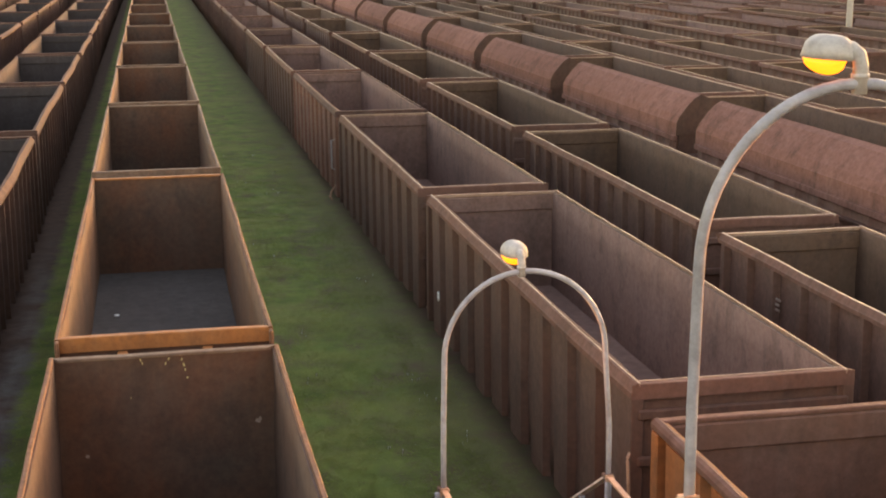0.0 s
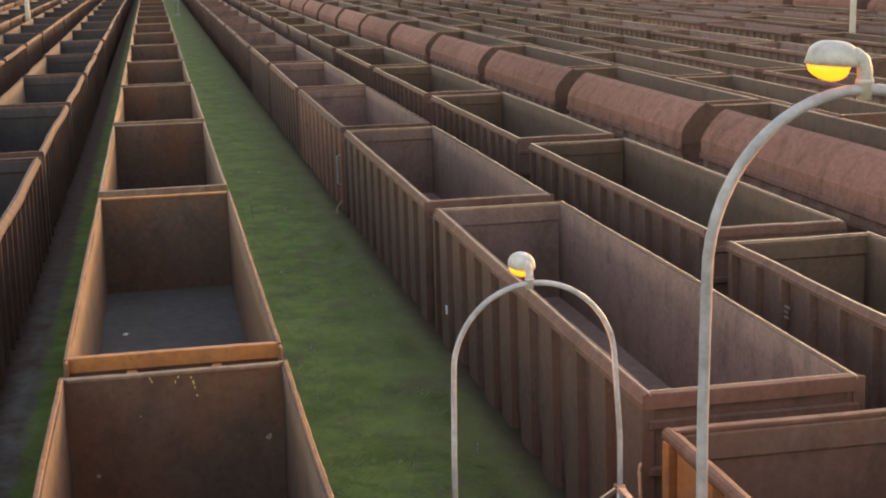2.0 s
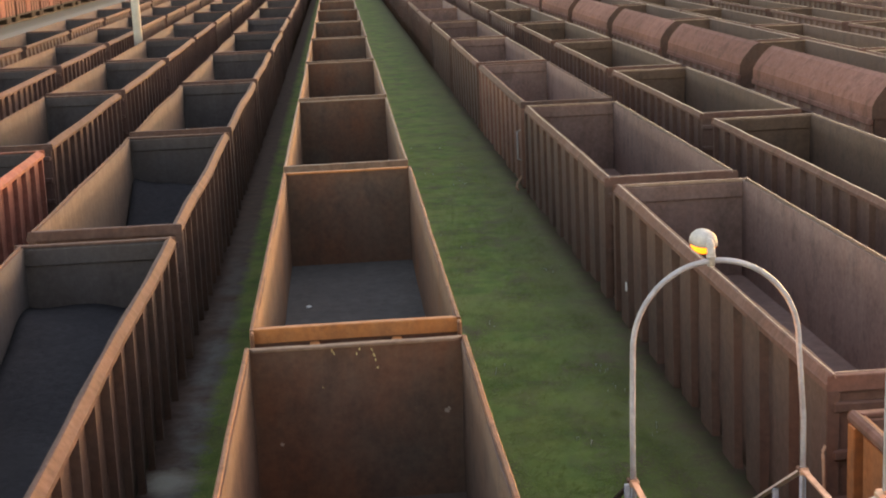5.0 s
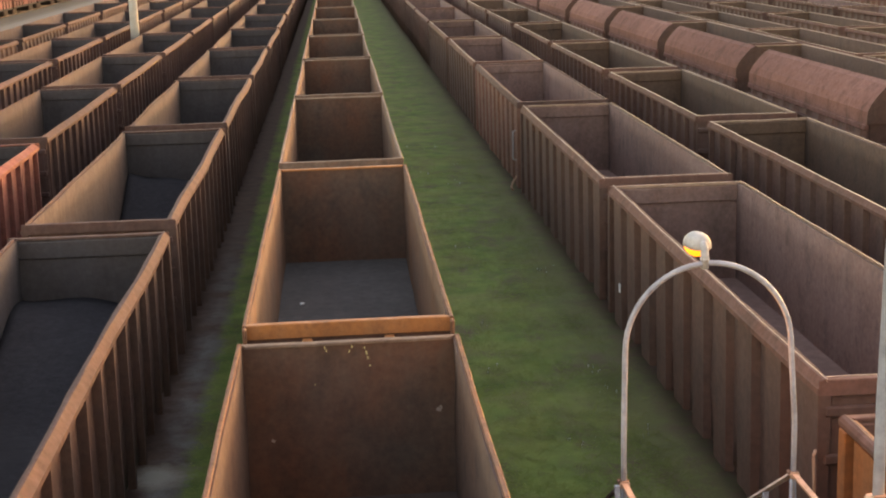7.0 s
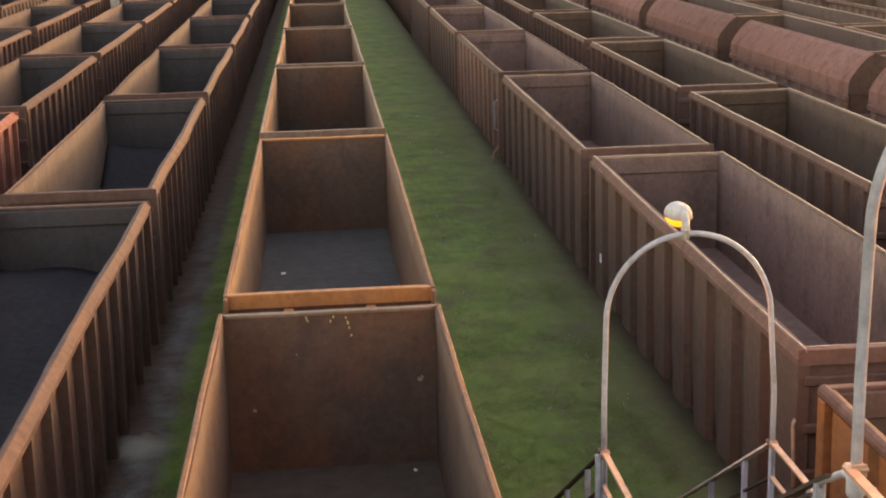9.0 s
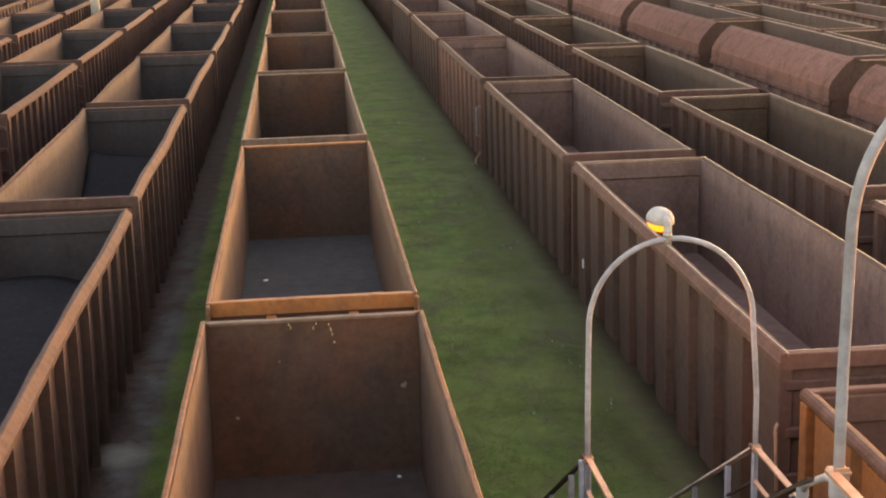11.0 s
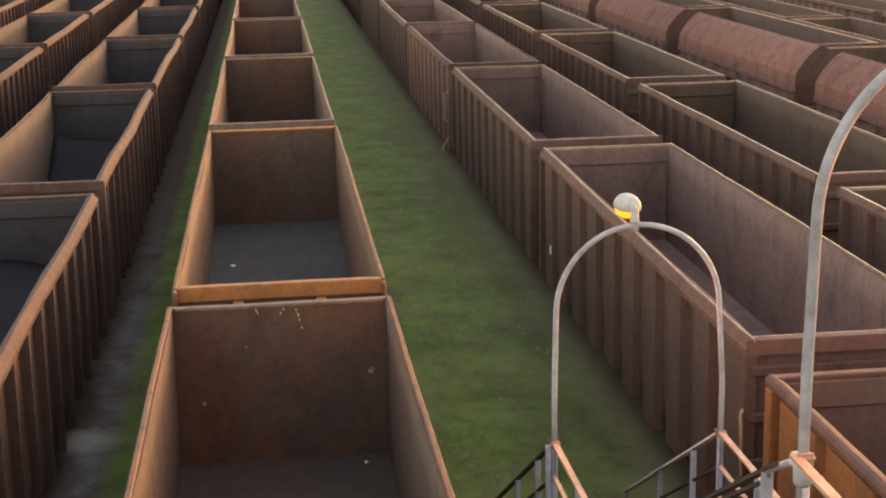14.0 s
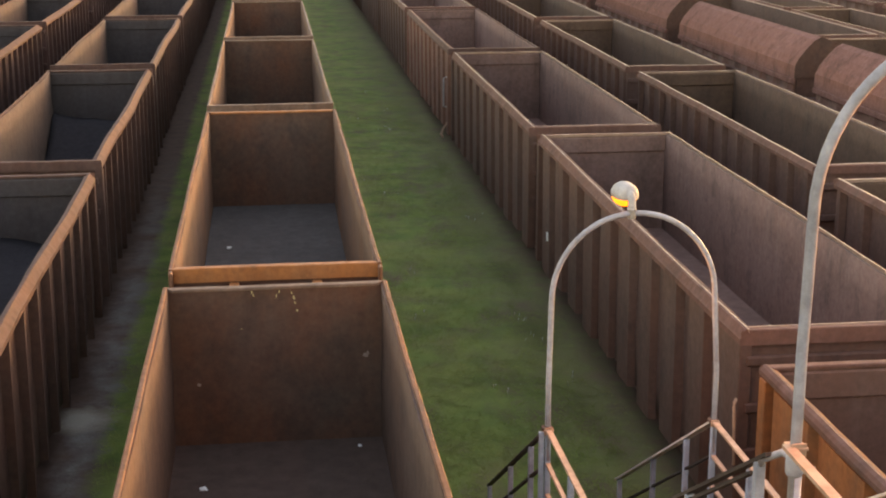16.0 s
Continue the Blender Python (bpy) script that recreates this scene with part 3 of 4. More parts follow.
# nearest two wagons have lamp light coloured into the rails; later ones pale
a_n = [gondola("gondola_wagon", LA, seed=s, mats=m, end_rim=e, **FA) for s, m, e in ((1.1, M_A1, PALE_RIM), (2.3, M_A, LAMPLIT_ORANGE))]
a_p = [gondola("gondola_wagon", "rust-brown open gondola wagon with pale worn top rails", seed=s, mats=M_A2, **FA) for s in (3.1, 3.4)]
a_f = [gondola("gondola_wagon", "rust-brown open gondola wagon with pale worn top rails", near=False, seed=3.7, mats=M_A2, **FA)]
b_n = [gondola("gondola_wagon", LB, mats=M_B, edge=0.010, rim_w=0.105, rim_h=0.20, rib_w=0.80, rib_d=0.145, ribs=10, rib_at=(0.965, 1.335), foot=False, z_sill=0.74, seed=s) for s in (4.2, 5.9)]
b_r = [gondola("gondola_wagon", "reddish brown ribbed open gondola wagon, empty", mats=M_BR, rim_w=0.105, rim_h=0.20, rib_w=0.80, rib_d=0.145, ribs=10, rib_at=(0.965, 1.335), foot=False, z_sill=0.74, seed=5.1)]
b_f = [gondola("gondola_wagon", LB, mats=M_B, rim_w=0.15, rib_d=0.125, seed=6.6, near=False)]
# side colour includes the orange light of the nearer lantern
n_w = [gondola("gondola_wagon", "rusty open gondola wagon beside the stairs, orange lamp light in its side colour", W=3.30, mats=M_N, end_rim=BROWN_RIM, rim_w=0.15, rim_h=0.16, round_rail=True, rib_d=0.12, rib_w=1.12, seed=4.9, ribs=9, rib_at=(1.40, 1.45), foot=False)]
c_n = [gondola("gondola_wagon", LC, mats=M_C, edge=0.028, rim_w=0.105, rim_h=0.17, seed=7.4, gap=0.55)]
c_f = [gondola("gondola_wagon", LC, mats=M_C, edge=0.028, rim_w=0.105, rim_h=0.17, press=0.06, seed=8.4, near=False, gap=0.55)]
# left rows: tan sides, inner ends dark from coal and painted-in shade
d_n = [gondola("gondola_wagon", LD, z_rim=3.45, mats=M_D, z_sill=0.78, foot=False, rim_w=0.125, rib_w=0.17, ribs=12, rib_at=(1.16, 1.148), end_in=COAL_SHADE_STEEL, seed=s, bend=0.06, gap=0.55) for s in (9.3, 10.8)]
d_0 = [gondola("gondola_wagon", "tan-rusted ribbed open gondola wagon blackened inside by coal", z_rim=3.45, mats=M_D0, z_sill=0.78, foot=False, rim_w=0.125, rib_w=0.17, ribs=12, rib_at=(1.16, 1.148), seed=9.3, bend=0.05, gap=0.55)]
d_f = [gondola("gondola_wagon", LD, z_rim=3.45, mats=M_D, z_sill=0.78, foot=False, rim_w=0.125, rib_w=0.17, ribs=13, end_in=COAL_SHADE_STEEL, seed=11.2, near=False, bend=0.05, gap=0.55)]
e_n = [gondola("gondola_wagon", LD, z_rim=3.45, mats=M_E, rim_w=0.17, end_in=COAL_SHADE_STEEL, seed=12.1, bend=0.05, gap=0.55)]
r_n = [gondola("gondola_wagon", "oxide-red ribbed open gondola wagon, empty", z_rim=3.45, mats=M_R, rim_w=0.17, end_in=COAL_SHADE_STEEL, seed=13.1, bend=0.05, gap=0.55)]
r_f = [gondola("gondola_wagon", "reddish brown ribbed open gondola wagon, empty", mats=M_BR, rim_w=0.13, seed=6.1, near=False)]
low = [gondola("low_gondola_wagon", "low brown open gondola wagon with dark load dust", L=17.7, z_rim=3.0, mats=M_C, near=False, seed=14.4, edge=0.03, ribs=15, rim_w=0.10, press=0.045)]
low2 = [gondola("low_gondola_wagon", "low brown open gondola wagon with dark load dust", L=17.7, z_rim=2.65, mats=M_C, near=False, seed=15.4, edge=0.03, ribs=15, rim_w=0.10, press=0.045)]
mid = [gondola("gondola_wagon", LC, L=14.6, z_rim=2.8, mats=M_C, near=False, seed=16.4, edge=0.03, rim_w=0.10, press=0.045)]
mid2 = [gondola("gondola_wagon", LB, L=14.6, z_rim=3.05, mats=M_B, near=False, seed=17.4, edge=0.03, rim_w=0.10, press=0.045)]
hop = [hopper("covered_wagon", "faded red covered wagon with a faceted ridged roof")]

P = 14.43
row_a = train((a_n, a_f), X_A, 4.50, 2, P)
row_a += train((a_p, a_f), X_A, 4.50 + 2 * P, 30, P, y_end=450)
row_n = train((n_w, n_w), 7.03, 14.84 + 0.45 - P, 1, P)
row_b = train((b_n, b_f), X_B, 15.62, 2, P)
row_b += train((b_r, b_r), X_B, 15.62 + 2 * P, 1, P)
row_b += train((b_n, b_f), X_B, 15.62 + 3 * P, 28, P, y_end=450)
row_c = train((c_n, c_f), X_C, 25.05 - 14.47, 32, 14.47, y_end=420)
train((hop, hop), X_H, 38.44 - 13.36 * 2, 28, 13.36, y_end=380)
row_d = train((d_0, d_0), X_D, 27.1 - 14.5, 1, 14.5)
row_d += train((d_n[::-1], d_f), X_D, 27.1, 31, 14.5, 90, 450)
train((r_n, r_n), X_E, 25.4, 1, P, 90)
train((e_n, d_f), X_E, 39.85, 30, 14.5, 90, 450)
train((r_n, r_n), X_F, 38.0, 1, P, 90)
train((e_n, d_f), X_F, 52.6, 30, 14.5, 90, 420)
train((d_f, d_f), X_G, 67.5, 30, 14.5, 0, 420)
train((low, low), 20.7, 50.1 - 17.8, 10, 17.8)
train((low2, low2), 25.3, 64.7 - 17.7, 9, 17.7)
train((mid, mid), 29.75, 79.6 - 14.7 * 2, 11, 14.7)
train((mid2, mid2), 34.5, 94.3 - 14.6 * 2, 10, 14.6)
mix_1, mix_2 = c_f + b_f + r_f + c_f, r_f + c_f + b_f
train((mix_1, mix_1), 38.8, 66.0, 11, 14.6, 0)
train((mix_2, mix_2), 43.4, 73.0, 10, 14.6, 0)
train((mix_1, mix_1), 48.0, 80.0, 10, 14.6, 0)
train((mix_2, mix_2), 52.6, 88.0, 9, 14.6, 0)
train((hop, hop), 58.0, 96.0, 9, 13.9, 0)
train((c_f, c_f), 62.8, 105.0, 8, 14.6, 0)
far_box = [box_wagon("box_wagon", "faded red closed box wagon standing beyond the road")]
train((far_box, far_box), -40.0, 134.6, 16, 14.6, 0, 400)

# tracks
for i, x in enumerate((X_A, X_B, X_C, X_H, X_D, X_E, X_F, X_G, 20.7, 25.3, 29.75, 34.5, 38.8, 43.4, 48.0, 52.6, 58.0, 62.8, -40.0)):
    tr = tagged(new("track"), "rusty steel rails on dark sleepers", "railway track", kind="structure")
    for s in (-0.76, 0.76):
        bm = boxed(x + s - 0.035, x + s + 0.035, -20, 470, 0.10, 0.15)
        box(bm, x + s - 0.012, x + s + 0.012, -20, 470, 0.03, 0.10)
        box(bm, x + s - 0.07, x + s + 0.07, -20, 470, -0.02, 0.03)
        part("rail", bm, RAIL_STEEL, tr)

# ---- footbridge stairs between the trains ----
XL, XR, Y1, Y2 = 2.80, 4.61, 14.0, 7.2
Z1, Z2 = 3.08, 5.682           # handrail tops at the two arches
SLOPE = math.tan(radians(31.1))


def arch(name, y, xl, xr, z_clamp, z_top, rise, r, watts, turn, shift, size, label):
    root = tagged(new(name), label, "lamp arch", "lamp arches on the stairs")
    xa, xb = xl + 0.015, xr - 0.06                # the legs lean in a little towards the bow
    cx, hw = (xa + xb) / 2, (xb - xa) / 2
    zs = z_top - rise
    pts = [(xl, y, z_clamp - 0.35), (xl, y, z_clamp + 0.4 * (zs - z_clamp)), (xa, y, zs)]
    pts += [(cx - hw * math.cos(a), y, zs + rise * math.sin(a)) for a in (math.pi * k / 28 for k in range(1, 28))]
    pts += [(xb, y, zs), (xr, y, z_clamp + 0.4 * (zs - z_clamp)), (xr, y, z_clamp - 0.35)]
    part("arch_pipe", tube(bmesh.new(), pts, r, 12, ref=Vector((0, 1, 0))), GALV, root)
    for x in (xl, xr):
        bm = boxed(x - 0.055, x + 0.055, y - 0.055, y + 0.055, z_clamp - 0.014, z_clamp + 0.006, 0.004)
        box(bm, x - 0.045, x + 0.045, y - 0.05, y - 0.036, z_clamp - 0.05, z_clamp + 0.03, 0.004)
        part("clamp", bm, RAIL_WOOD, root, "rusty clamp on the pipe")
    # lantern on a bent stub
    st = bmesh.new()
    top = Vector((cx, y, z_top))
    a = radians(turn)
    top.x += shift
    d = Vector((-math.sin(a), math.cos(a), 0))
    tube(st, [top + Vector((0, 0, -0.055)), top + Vector((0, 0, 0.10)), top + Vector((0, 0, 0.155)) + d * 0.012, top + Vector((0, 0, 0.185)) + d * 0.05, top + Vector((0, 0, 0.19)) + d * 0.12], 0.042, 12, ref=d.cross(Vector((0, 0, 1))))
    tube(st, [top + Vector((0, 0, 0.03)), top + Vector((0, 0, 0.055))], 0.05, 12)
    tube(st, [top + Vector((0, 0, 0.188)) + d * 0.075, top + Vector((0, 0, 0.189)) + d * 0.10], 0.053, 12)
    part("stub", st, LAMP_SHELL, root)
    lan = bmesh.new()
    bowl = bmesh.new()
    tilt = Matrix.Translation(top + Vector((0, 0, 0.105 + 0.02 * size)) + d * 0.025) @ Matrix.Rotation(a, 4, "Z") @ Matrix.Rotation(radians(4), 4, "X")
    for bmx, lower in ((lan, False), (bowl, True)):
        rings = []
        for i in range(15):
            u = i / 14
            w = size * 0.142 * max(0.0, 1 - abs(2 * u - 1) ** 2.6) ** 0.5 * (0.86 + 0.14 * u) + 0.003
            hgt = size * (0.148 if not lower else -0.105) * max(0.0, 1 - abs(2 * u - 1) ** (3.2 if not lower else 2.0)) ** 0.5 * (1.0 if not lower else 1.12 - 0.3 * u)
            yy = (0.0 if not lower else 0.045) + (0.01 + 0.33 * size if not lower else 0.275 * size) * u  # along the lantern
            kk = 1.0 if not lower else 0.92
            rings.append([bmx.verts.new(tilt @ Vector((kk * w * math.cos(t), yy, hgt * math.sin(t) ** 0.8))) for t in (math.pi * min(k / 12, 0.99999) for k in range(13))])
        for p0, p1 in zip(rings, rings[1:]):
            for k in range(12):
                bmx.faces.new((p0[k], p0[k + 1], p1[k + 1], p1[k])).smooth = True
            bmx.faces.new((p0[0], p1[0], p1[12], p0[12]))
        bmesh.ops.recalc_face_normals(bmx, faces=bmx.faces)
    shell = part("lantern", lan, LAMP_SHELL, root, "cream street lantern housing")
    part("bowl", bowl, GLOW, shell, "glowing orange lamp bowl")
    lamp = new("lantern_light", bpy.data.lights.new("lantern_light", "SPOT"))
    lamp.data.energy, lamp.data.color, lamp.data.shadow_soft_size = watts, (1.0, 0.31, 0.045), 0.08
    lamp.data.spot_size, lamp.data.spot_blend = radians(165), 0.35
    lamp.matrix_world = Matrix.Translation(tilt @ Vector((0, 0.18, -0.21)))
    return root


arch("lamp_arch", Y1, XL, XR, Z1, 5.40, 0.90, 0.030, 20, 8, -0.05, 1.0, "white pipe arch over the stairs with a glowing orange lantern")
arch("lamp_arch", Y2, 2.85, 4.68, Z2, 7.99, 0.97, 0.032, 40, 58, 0.01, 0.88, "white pipe arch over the stairs with a glowing orange lantern")

stairs = tagged(new("footbridge_stairs"), "grey steel stairs with weathered flat handrails, light and shade in the rail colours", "stairs", kind="structure")
Y_UP0 = 11.5                                   # foot of the upper flight
lower_end = 18.3
for x in (XL, XR):
    runs = []
    for dz in (0.0, -0.39, -0.74):
        runs.append((dz, (x, Y1, Z1 + dz), (x, lower_end - 0.25, Z1 + dz - SLOPE * (lower_end - 0.25 - Y1))) if Z1 + dz - SLOPE * (lower_end - 0.25 - Y1) > 0.05 else (dz, (x, Y1, Z1 + dz), (x, Y1 + (Z1 + dz - 0.06) / SLOPE, 0.06)))
        runs.append((dz, (x, Y_UP0, Z1 + dz), (x, Y1, Z1 + dz)))
        top = 0.25 if x == XL else 0.0         # this rail stops at a post short of the arch
        drop = (Z2 - Z1) / (Y_UP0 - Y2)
        runs.append((dz, (x, Y2 + top, Z2 + dz - drop * top), (x, Y_UP0, Z1 + dz)))
        runs.append((dz, (x, 4.6, Z2 + dz), (x, Y2, Z2 + dz)))
    for dz, a, c in runs:
        # light by side is in the colour: left slopes dark, right handrail pale
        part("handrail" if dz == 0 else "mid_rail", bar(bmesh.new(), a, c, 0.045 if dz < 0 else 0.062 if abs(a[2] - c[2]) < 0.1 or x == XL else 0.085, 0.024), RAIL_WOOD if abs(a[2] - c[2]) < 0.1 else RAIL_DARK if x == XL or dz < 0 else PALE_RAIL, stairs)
        if x == XL and dz == 0 and a[1] < 8 and c[1] > 8:
            part("rail_web", bar(bmesh.new(), (x, a[1] + 0.3, a[2] - 0.065 - 0.3 * drop), (x, c[1], c[2] - 0.065), 0.04, 0.022), RAIL_DARK, stairs)
    posts = [(Y1 - 1.2, Z1), (Y2 - 1.3, Z2)]
    posts += [(Y1 + k, Z1 - SLOPE * k) for k in (0.95, 2.3, 3.95)]
    posts += [(Y2 + k, Z2 - (Z2 - Z1) / (Y_UP0 - Y2) * k) for k in (0.42, 1.75, 3.1)]
    for y, z in posts:
        part("post", boxed(x - 0.03, x + 0.03, y - 0.03, y + 0.03, max(0.0, z - 1.06), z - 0.014, 0.006), GREY_STEEL, stairs)
    part("column", tube(bmesh.new(), [(x + 0.06, Y2, -0.1), (x + 0.06, Y2, Z2 - 0.06)], 0.036, 10), GREY_STEEL, stairs)
    for y, z in ((Y1, Z1), (Y_UP0, Z1), (4.6, Z2)):
        part("column", boxed(x - 0.03, x + 0.03, y - 0.025, y + 0.025, -0.1, z - 0.07, 0.006), GREY_STEEL, stairs)
    part("stringer", bar(bmesh.new(), (x, Y1, Z1 - 1.12), (x, Y1 + (Z1 - 1.1) / SLOPE, -0.02), 0.06, 0.22), GREY_STEEL, stairs)
    part("stringer", bar(bmesh.new(), (x, Y2, Z2 - 1.12), (x, Y_UP0, Z1 - 1.12), 0.06, 0.22), GREY_STEEL, stairs)
for k in range(12):
    z = Z1 - 1.05 - (k + 1) * 0.165
    y = Y1 + (k + 0.5) * 0.165 / SLOPE
    if z > 0.05:
        part("tread", boxed(XL + 0.03, XR - 0.03, y - 0.02, y + 0.25, z - 0.04, z), RAIL_DARK, stairs)
n_up = 15
for k in range(n_up):
    f = (k + 0.5) / n_up
    part("tread", boxed(XL + 0.03, XR - 0.03, Y2 + f * (Y_UP0 - Y2) - 0.13, Y2 + f * (Y_UP0 - Y2) + 0.14, Z2 - 1.09 - f * (Z2 - Z1) - 0.04, Z2 - 1.09 - f * (Z2 - Z1)), RAIL_DARK, stairs)
z_end = Z2 - (Z2 - Z1) / (Y_UP0 - Y2) * 0.38 - 0.012
part("bracket", tube(bmesh.new(), [(2.87, Y2 - 0.02, Z2 - 0.09), (2.84, Y2 + 0.16, Z2 - 0.105), (XL, Y2 + 0.38, z_end), (XL, Y2 + 0.42, z_end - 0.06)], 0.022, 8), GALV, stairs, "bent pipe tying the rail post to the arch")
part("bracket", tube(bmesh.new(), [(2.85, Y2, Z2 - 0.15), (2.97, Y2 + 0.01, Z2 - 0.155)], 0.02, 8), GALV, stairs)
part("column", boxed(XL - 0.095, XL - 0.04, Y1 - 0.025, Y1 + 0.025, -0.1, Z1 - 0.03, 0.006), GREY_STEEL, stairs)
for x in (XL, XR):
    part("clamp", boxed(x - 0.065, x + 0.05, Y1 - 0.045, Y1 + 0.045, Z1 - 0.01, Z1 + 0.03, 0.008), RUST_DARK, stairs, "rusty bolted clamp")
part("collar", tube(bmesh.new(), [(2.85, Y2, Z2 - 0.18), (2.85, Y2, Z2 - 0.16), (2.85, Y2, Z2 - 0.07), (2.85, Y2, Z2 - 0.05)], [0.040, 0.052, 0.052, 0.040], 12), GALV, stairs)
part("landing", boxed(XL, XR, Y_UP0, Y1 + 0.03, Z1 - 1.12, Z1 - 1.06), RAIL_DARK, stairs)
part("landing", boxed(XL, XR, 4.5, Y2 + 0.03, Z2 - 1.12, Z2 - 1.06), RAIL_DARK, stairs)

bridge = tagged(new("footbridge"), "plain concrete footbridge deck over the tracks", "footbridge", kind="structure")
part("deck", boxed(-40, 40, -3.0, -0.4, 6.8, 7.15, 0.03), CONCRETE, bridge)
for x in (-30, -12.0, 9.3, 30):
    part("pier", boxed(x - 0.3, x + 0.3, -2.0, -1.4, -0.2, 6.8, 0.03), CONCRETE, bridge)


# ---- lighting masts ----
def mast(x, y, h, r):
    root = tagged(new("light_mast"), "tall pale tapered lighting mast between the trains", "mast", "masts in the yard")
    part("pole", tube(bmesh.new(), [(x, y, -0.1), (x, y, h * 0.5), (x, y, h)], [r, r * 0.85, r * 0.7], 12), CONCRETE, root)
    part("foot", boxed(x - r * 2, x + r * 2, y - r * 2, y + r * 2, -0.1, 0.35, 0.05), CONCRETE, root)


for x, y, r in ((-11.9, 87.3, 0.27), (-11.9, 147.6, 0.24), (-11.9, 208, 0.24), (-21.7, 88.5, 0.2), (-21.7, 172, 0.22), (41.0, 80.4, 0.2)):
    mast(x, y, 18, r)


# ---- small things ----
grass_rng = np.random.default_rng(7)


def grass(name, x0, x1, y0, y1, count, label, h0=0.015, h1=0.042):
    """Short uneven tufts, thick and thin by patches."""
    vs, fs = [], []
    n = 0
    while n < count:
        x, y = grass_rng.uniform(x0, x1), y0 + (y1 - y0) * grass_rng.uniform(0, 1) ** 1.7
        if noise.noise(Vector((x * 0.8, y * 0.5, 3.3))) + 0.45 * noise.noise(Vector((x * 3, y * 2, 1))) < grass_rng.uniform(-0.6, 0.35):
            continue
        if x > 5.0 and grass_rng.uniform() < (x - 5.0) / 0.9:
            n += 0.5
            continue
        if grass_rng.uniform() < (y - 45) / 70:
            n += 0.25
            continue
        n += 1
        h = grass_rng.uniform(h0, h1) * (1.4 if grass_rng.uniform() > 0.94 else 1)
        for k in range(3):
            a = grass_rng.uniform(0, 6.28)
            dx, dy, w = math.cos(a), math.sin(a), grass_rng.uniform(0.005, 0.012)
            px, py = x + grass_rng.uniform(-0.05, 0.05), y + grass_rng.uniform(-0.05, 0.05)
            b0 = len(vs)
            vs += [(px - dy * w, py + dx * w, -0.005), (px + dy * w, py - dx * w, -0.005), (px + dx * h * 2.1, py + dy * h * 2.1, h * 0.6)]
            fs.append((b0, b0 + 1, b0 + 2))
    me = bpy.data.meshes.new(name)
    me.from_pydata(vs, [], fs)
    me.materials.append(BLADE)
    tagged(new(name, me), label, "grass", kind="stuff")


grass("grass", 1.0, 6.0, 17, 110, 40000, "short damp green grass between the trains")
grass("grass", 4.9, 5.75, 17, 70, 1200, "dark weeds along the foot of the brown wagons", 0.03, 0.085)
grass("grass", 1.3, 5.3, 17, 60, 3500, "taller tufts standing in the short grass", 0.05, 0.10)
grass("grass", -2.8, -1.5, 18, 60, 8000, "narrow strip of green grass beside the wagons")


def lump(name, x, y, z, r, mat, label, category, seed, flat=0.5):
    bm = bmesh.new()
    bmesh.ops.create_icosphere(bm, subdivisions=2, radius=r)
    for v in bm.verts:
        k = 1 + 0.5 * noise.noise(v.co / r + Vector((seed, 0, 0)))
        v.co = Vector((x, y, z + r * flat * 0.8)) + Vector((v.co.x * k, v.co.y * k, v.co.z * k * flat))
    tagged(part(name, bm, mat, None), label, category)


lump("plastic_scrap", 1.04, 18.07, 1.3, 0.030, WHITE_SCRAP, "small pale scrap of litter on the wagon floor", "litter", 2.2)
lump("plastic_scrap", -0.99, 16.88, 1.3, 0.050, WHITE_SCRAP, "small pale scrap of litter on the wagon floor", "litter", 3.1)
lump("plastic_scrap", -0.94, 28.9, 1.3, 0.055, WHITE_SCRAP, "crumpled white plastic scrap on the wagon floor", "litter", 1.0)


def local(ob, bm):
    bm.transform(ob.matrix_basis.inverted())
    return bm


# chalk marks on the inside of the first wagon's far end
y_in = 18.48 - 0.10 - 0.006
for x, z, w, h, t in ((-0.33, 3.42, 0.018, 0.05, -14), (-0.31, 3.38, 0.016, 0.04, -10), (0.03, 3.42, 0.022, 0.04, 10), (-0.01, 3.36, 0.016, 0.05, 10), (0.18, 3.47, 0.015, 0.05, -16), (0.195, 3.40, 0.018, 0.04, -10), (0.22, 3.33, 0.026, 0.06, -14), (0.235, 3.26, 0.02, 0.04, -10), (0.26, 3.15, 0.03, 0.03, 0), (-0.48, 2.92, 0.016, 0.02, 0)):
    bm = boxed(-w / 2.6, w / 2.6, -0.002, 0.002, -h / 2.4, h / 2.4)
    bm.transform(pose(x, y_in, z, 0, t, 0))
    part("chalk_mark", local(row_a[0], bm), YELLOW_CHALK, row_a[0], "yellow chalk dash")
for x, z, w, h, t in ((1.16, 2.49, 0.07, 0.05, 20), (1.19, 2.52, 0.03, 0.05, -30), (-1.07, 2.16, 0.05, 0.04, 30)):
    bm = boxed(-w / 2, w / 2, -0.002, 0.002, -h / 2, h / 2)
    bm.transform(pose(x, y_in, z, 0, t, 0))
    part("scuff_mark", local(row_a[0], bm), DULL_MARK, row_a[0], "pale scraped mark")
# end gussets and stop blocks of the second wagon
for x in (-1.44, 1.44):
    part("gusset", local(row_a[1], boxed(x - 0.028, x + 0.028, 19.20, 19.375, 3.25, 3.485, 0.02)), LAMPLIT_RIM, row_a[1], "worn corner gusset")
for x in (-0.58, 0.56):
    part("stop_block", local(row_a[1], boxed(x - 0.07, x + 0.07, 19.05, 19.37, 3.19, 3.285, 0.015)), LAMPLIT_ORANGE, row_a[1], "rusty stop block")
# plate, grab bars and a hose on the brown wagons
part("plate", local(row_b[0], boxed(5.552, 5.578, 28.22, 28.30, 1.42, 1.60)), WHITE_SCRAP, row_b[0], "small white plate")
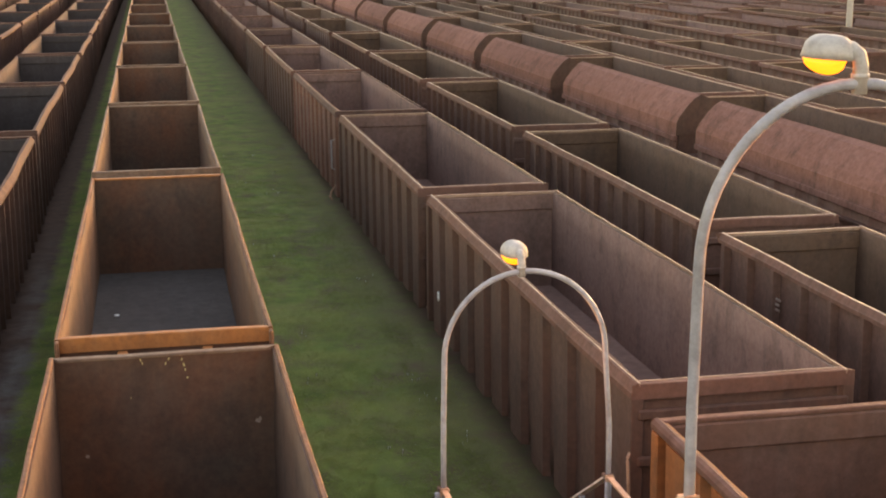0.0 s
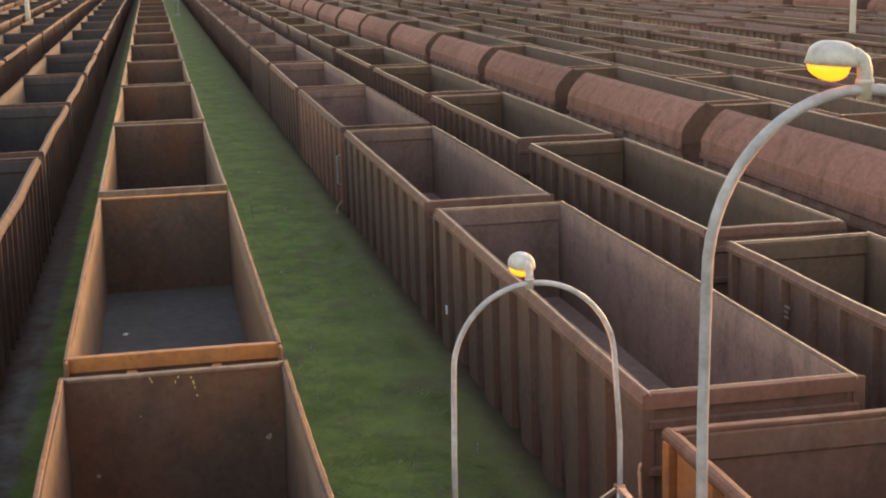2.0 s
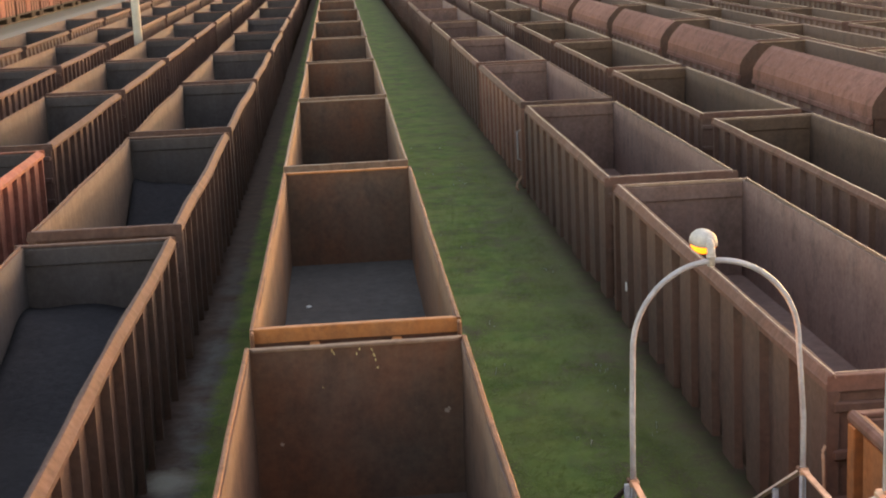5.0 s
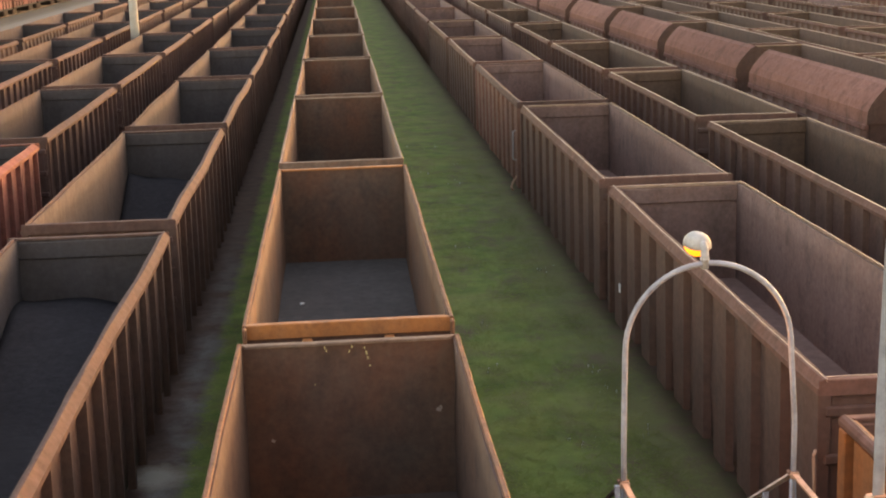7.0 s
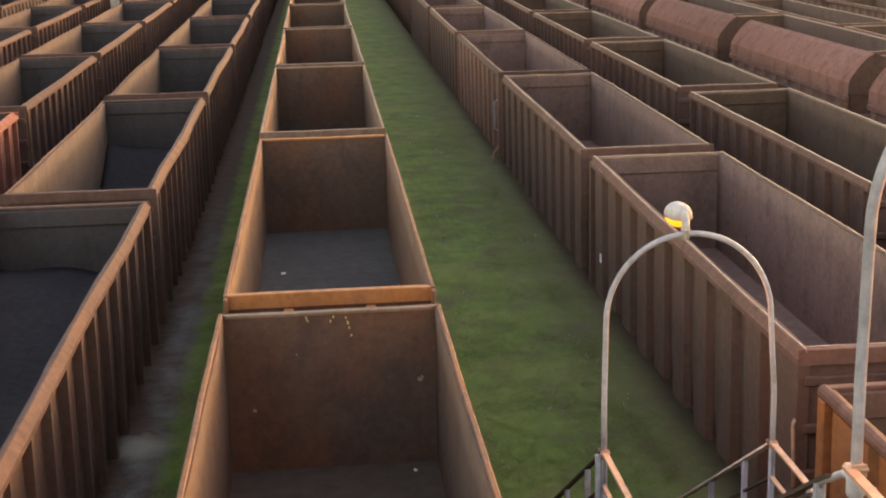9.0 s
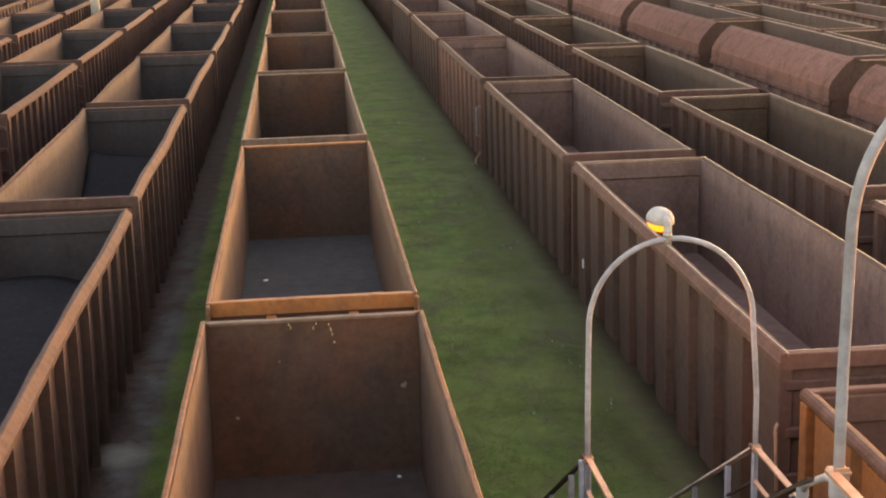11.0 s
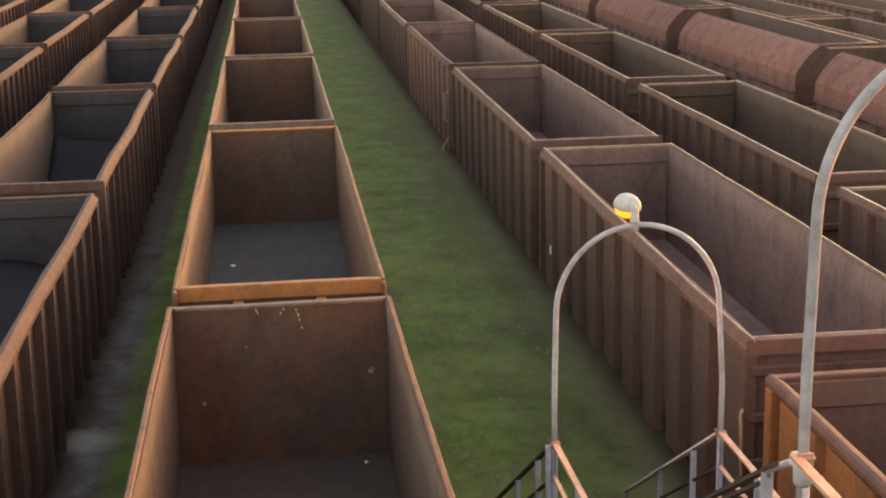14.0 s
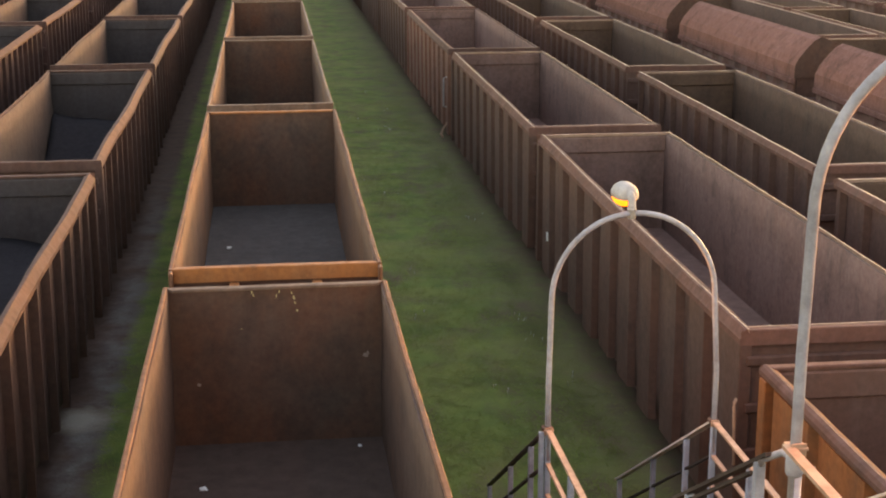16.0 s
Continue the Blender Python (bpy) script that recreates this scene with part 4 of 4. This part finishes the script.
part("grab_bar", local(row_b[2], tube(bmesh.new(), [(5.67, 45.2, 1.5), (5.47, 45.2, 1.55), (5.47, 45.2, 2.45), (5.67, 45.2, 2.5)], 0.028, 6)), GALV, row_b[2], "pale upright grab bar")
part("hose", local(row_b[2], tube(bmesh.new(), [(5.6, 45.3, 1.0), (5.45, 45.35, 0.75), (5.4, 45.3, 0.62), (5.45, 45.2, 0.55)], 0.04, 6)), RAIL_WOOD, row_b[2], "hanging tan brake hose")
for x, o in ((5.55, -1), (8.53, 1)):
    pts = [(x - o * 0.02, 16.1, 2.50), (x + o * 0.045, 15.98, 2.49), (x + o * 0.055, 15.955, 2.46), (x + o * 0.05, 15.95, 2.38), (x + o * 0.02, 15.95, 1.70), (x - o * 0.03, 16.1, 1.64)]
    part("grab_bar", local(row_b[0], tube(bmesh.new(), pts, 0.02, 8)), RAIL_WOOD, row_b[0], "bent grab iron")



# ---- coal left in the first wagons of the row with bent rails ----
def coal_heap(wagon, depth, y_foot, seed, lean=0.3, rest=0.03):
    """A dune of coal dust over the wagon floor, heaped against the far end wall."""
    bm = bmesh.new()
    g = []
    for i in range(37):
        y = 0.62 + 13.1 * i / 36
        row = []
        for k in range(15):
            u = k / 14
            x = -1.26 + 2.52 * u
            up = min(1.0, max(0.0, (y - y_foot) / (13.6 - y_foot)))
            up = up * up * (3 - 2 * up)
            h = depth * up * (1.0 - lean * u) * (1 + 0.25 * noise.noise(Vector((x * 0.9, y * 0.6, seed)))) + rest + 0.06 * noise.noise(Vector((x * 1.4, y * 0.9, seed)))
            row.append(bm.verts.new((x, y, 1.3 + max(-0.05, h))))
        g.append(row)
    for i in range(36):
        for k in range(14):
            bm.faces.new((g[i][k], g[i][k + 1], g[i + 1][k + 1], g[i + 1][k])).smooth = True
    ring = [g[0][k] for k in range(15)] + [g[i][14] for i in range(1, 37)] + [g[36][k] for k in range(13, -1, -1)] + [g[i][0] for i in range(35, 0, -1)]
    low_ring = [bm.verts.new((v.co.x, v.co.y, 1.22)) for v in ring]
    n = len(ring)
    for i in range(n):
        bm.faces.new((ring[i], low_ring[i], low_ring[(i + 1) % n], ring[(i + 1) % n]))
    ob = tagged(part("coal_dune", bm, COAL, None), "dark dune of coal dust lying in the open wagon", "coal")
    ob.matrix_basis = wagon.matrix_basis.copy()


coal_heap(row_d[0], 0.85, 8.6, 1.0, 0.3, 0.22)
coal_heap(row_d[1], 0.95, 11.0, 2.0, 0.3, 0.05)


def pale_weeds():
    """Scattered pale clover heads and dry leaves in the grass."""
    vs, fs = [], []
    for c in range(16):
        cx, cy = grass_rng.uniform(1.7, 5.2), 19 + 45 * grass_rng.uniform() ** 1.6
        for k in range(int(grass_rng.integers(2, 7))):
            x, y, z = cx + grass_rng.normal(0, 0.16), cy + grass_rng.normal(0, 0.2), grass_rng.uniform(0.05, 0.09)
            r, a = grass_rng.uniform(0.010, 0.022), grass_rng.uniform(0, 6.28)
            b0 = len(vs)
            vs += [(x + r * math.cos(a + q), y + r * math.sin(a + q), z + 0.4 * r * math.sin(q * 2)) for q in (0, 1.57, 3.14, 4.71)]
            vs += [(x, y, 0.0)]
            fs += [(b0, b0 + 1, b0 + 2, b0 + 3), (b0, b0 + 2, b0 + 4)]
    me = bpy.data.meshes.new("pale_weeds")
    me.from_pydata(vs, [], fs)
    me.materials.append(grainy("pale_petal", (0.42, 0.46, 0.36), (0.62, 0.64, 0.56), 30.0))
    tagged(new("pale_weeds", me), "small pale weed heads scattered in the grass", "weeds", kind="stuff")


pale_weeds()


# ---- grey dust left in two of the umber wagons ----
GREY_DUST = grainy("grey_dust", (0.16, 0.155, 0.15), (0.27, 0.26, 0.25), 5.0)


def dust_mound(x, y, rx, ry, h, seed):
    """A low mound of grey dust on a wagon floor, with an uneven edge."""
    bm = bmesh.new()
    rings = []
    for i in range(7):
        u = i / 6
        ring = []
        for k in range(20):
            a = 2 * math.pi * k / 20
            wob = 1 + 0.22 * noise.noise(Vector((math.cos(a) * 1.5, math.sin(a) * 1.5, seed)))
            z = 1.3 + h * (1 - u) ** 1.2 * (1 + 0.25 * noise.noise(Vector((a, u * 3, seed)))) * (u < 1) + 0.003 * (u < 1)
            ring.append(bm.verts.new((x + rx * u * wob * math.cos(a) + 1e-4 * math.cos(a), y + ry * u * wob * math.sin(a) + 1e-4 * math.sin(a), z)))
        rings.append(ring)
    for a, c in zip(rings, rings[1:]):
        for k in range(20):
            bm.faces.new((a[k], a[(k + 1) % 20], c[(k + 1) % 20], c[k])).smooth = True
    bm.faces.new(rings[0])
    bm.faces.new(rings[-1][::-1])
    bmesh.ops.recalc_face_normals(bm, faces=bm.faces)
    tagged(part("dust_mound", bm, GREY_DUST, None), "low mound of grey dust on the wagon floor", "dust")


dust_mound(12.2, 22.0, 0.55, 2.2, 0.45, 1.0)
dust_mound(12.3, 44.0, 0.5, 2.6, 0.5, 2.0)
dust_mound(12.2, 33.0, 0.45, 2.0, 0.12, 3.0)


# worn white stencil lines on an umber wagon
for k, w in enumerate((0.42, 0.30, 0.36)):
    part("stencil_line", local(row_c[0], boxed(10.13 - 0.002, 10.13 + 0.018, 22.0 - w / 2, 22.0 + w / 2, 2.74 - 0.09 * k, 2.78 - 0.09 * k)), DULL_MARK, row_c[0], "worn pale stencil line")


# far signal mast at the end of the grass strip
mast_root = tagged(new("signal_mast"), "pale lattice signal mast at the end of the grass strip", "signal mast")
for x in (3.45, 4.0):
    part("upright", tube(bmesh.new(), [(x, 222, -0.1), (x, 222, 7.0)], 0.07, 8), CONCRETE, mast_root)
for k in range(14):
    part("rung", bar(bmesh.new(), (3.45, 222, 0.4 + 0.48 * k), (4.0, 222, 0.4 + 0.48 * k), 0.06, 0.06), CONCRETE, mast_root)
part("foot", boxed(3.2, 4.25, 221.6, 222.4, -0.1, 0.3, 0.05), CONCRETE, mast_root)
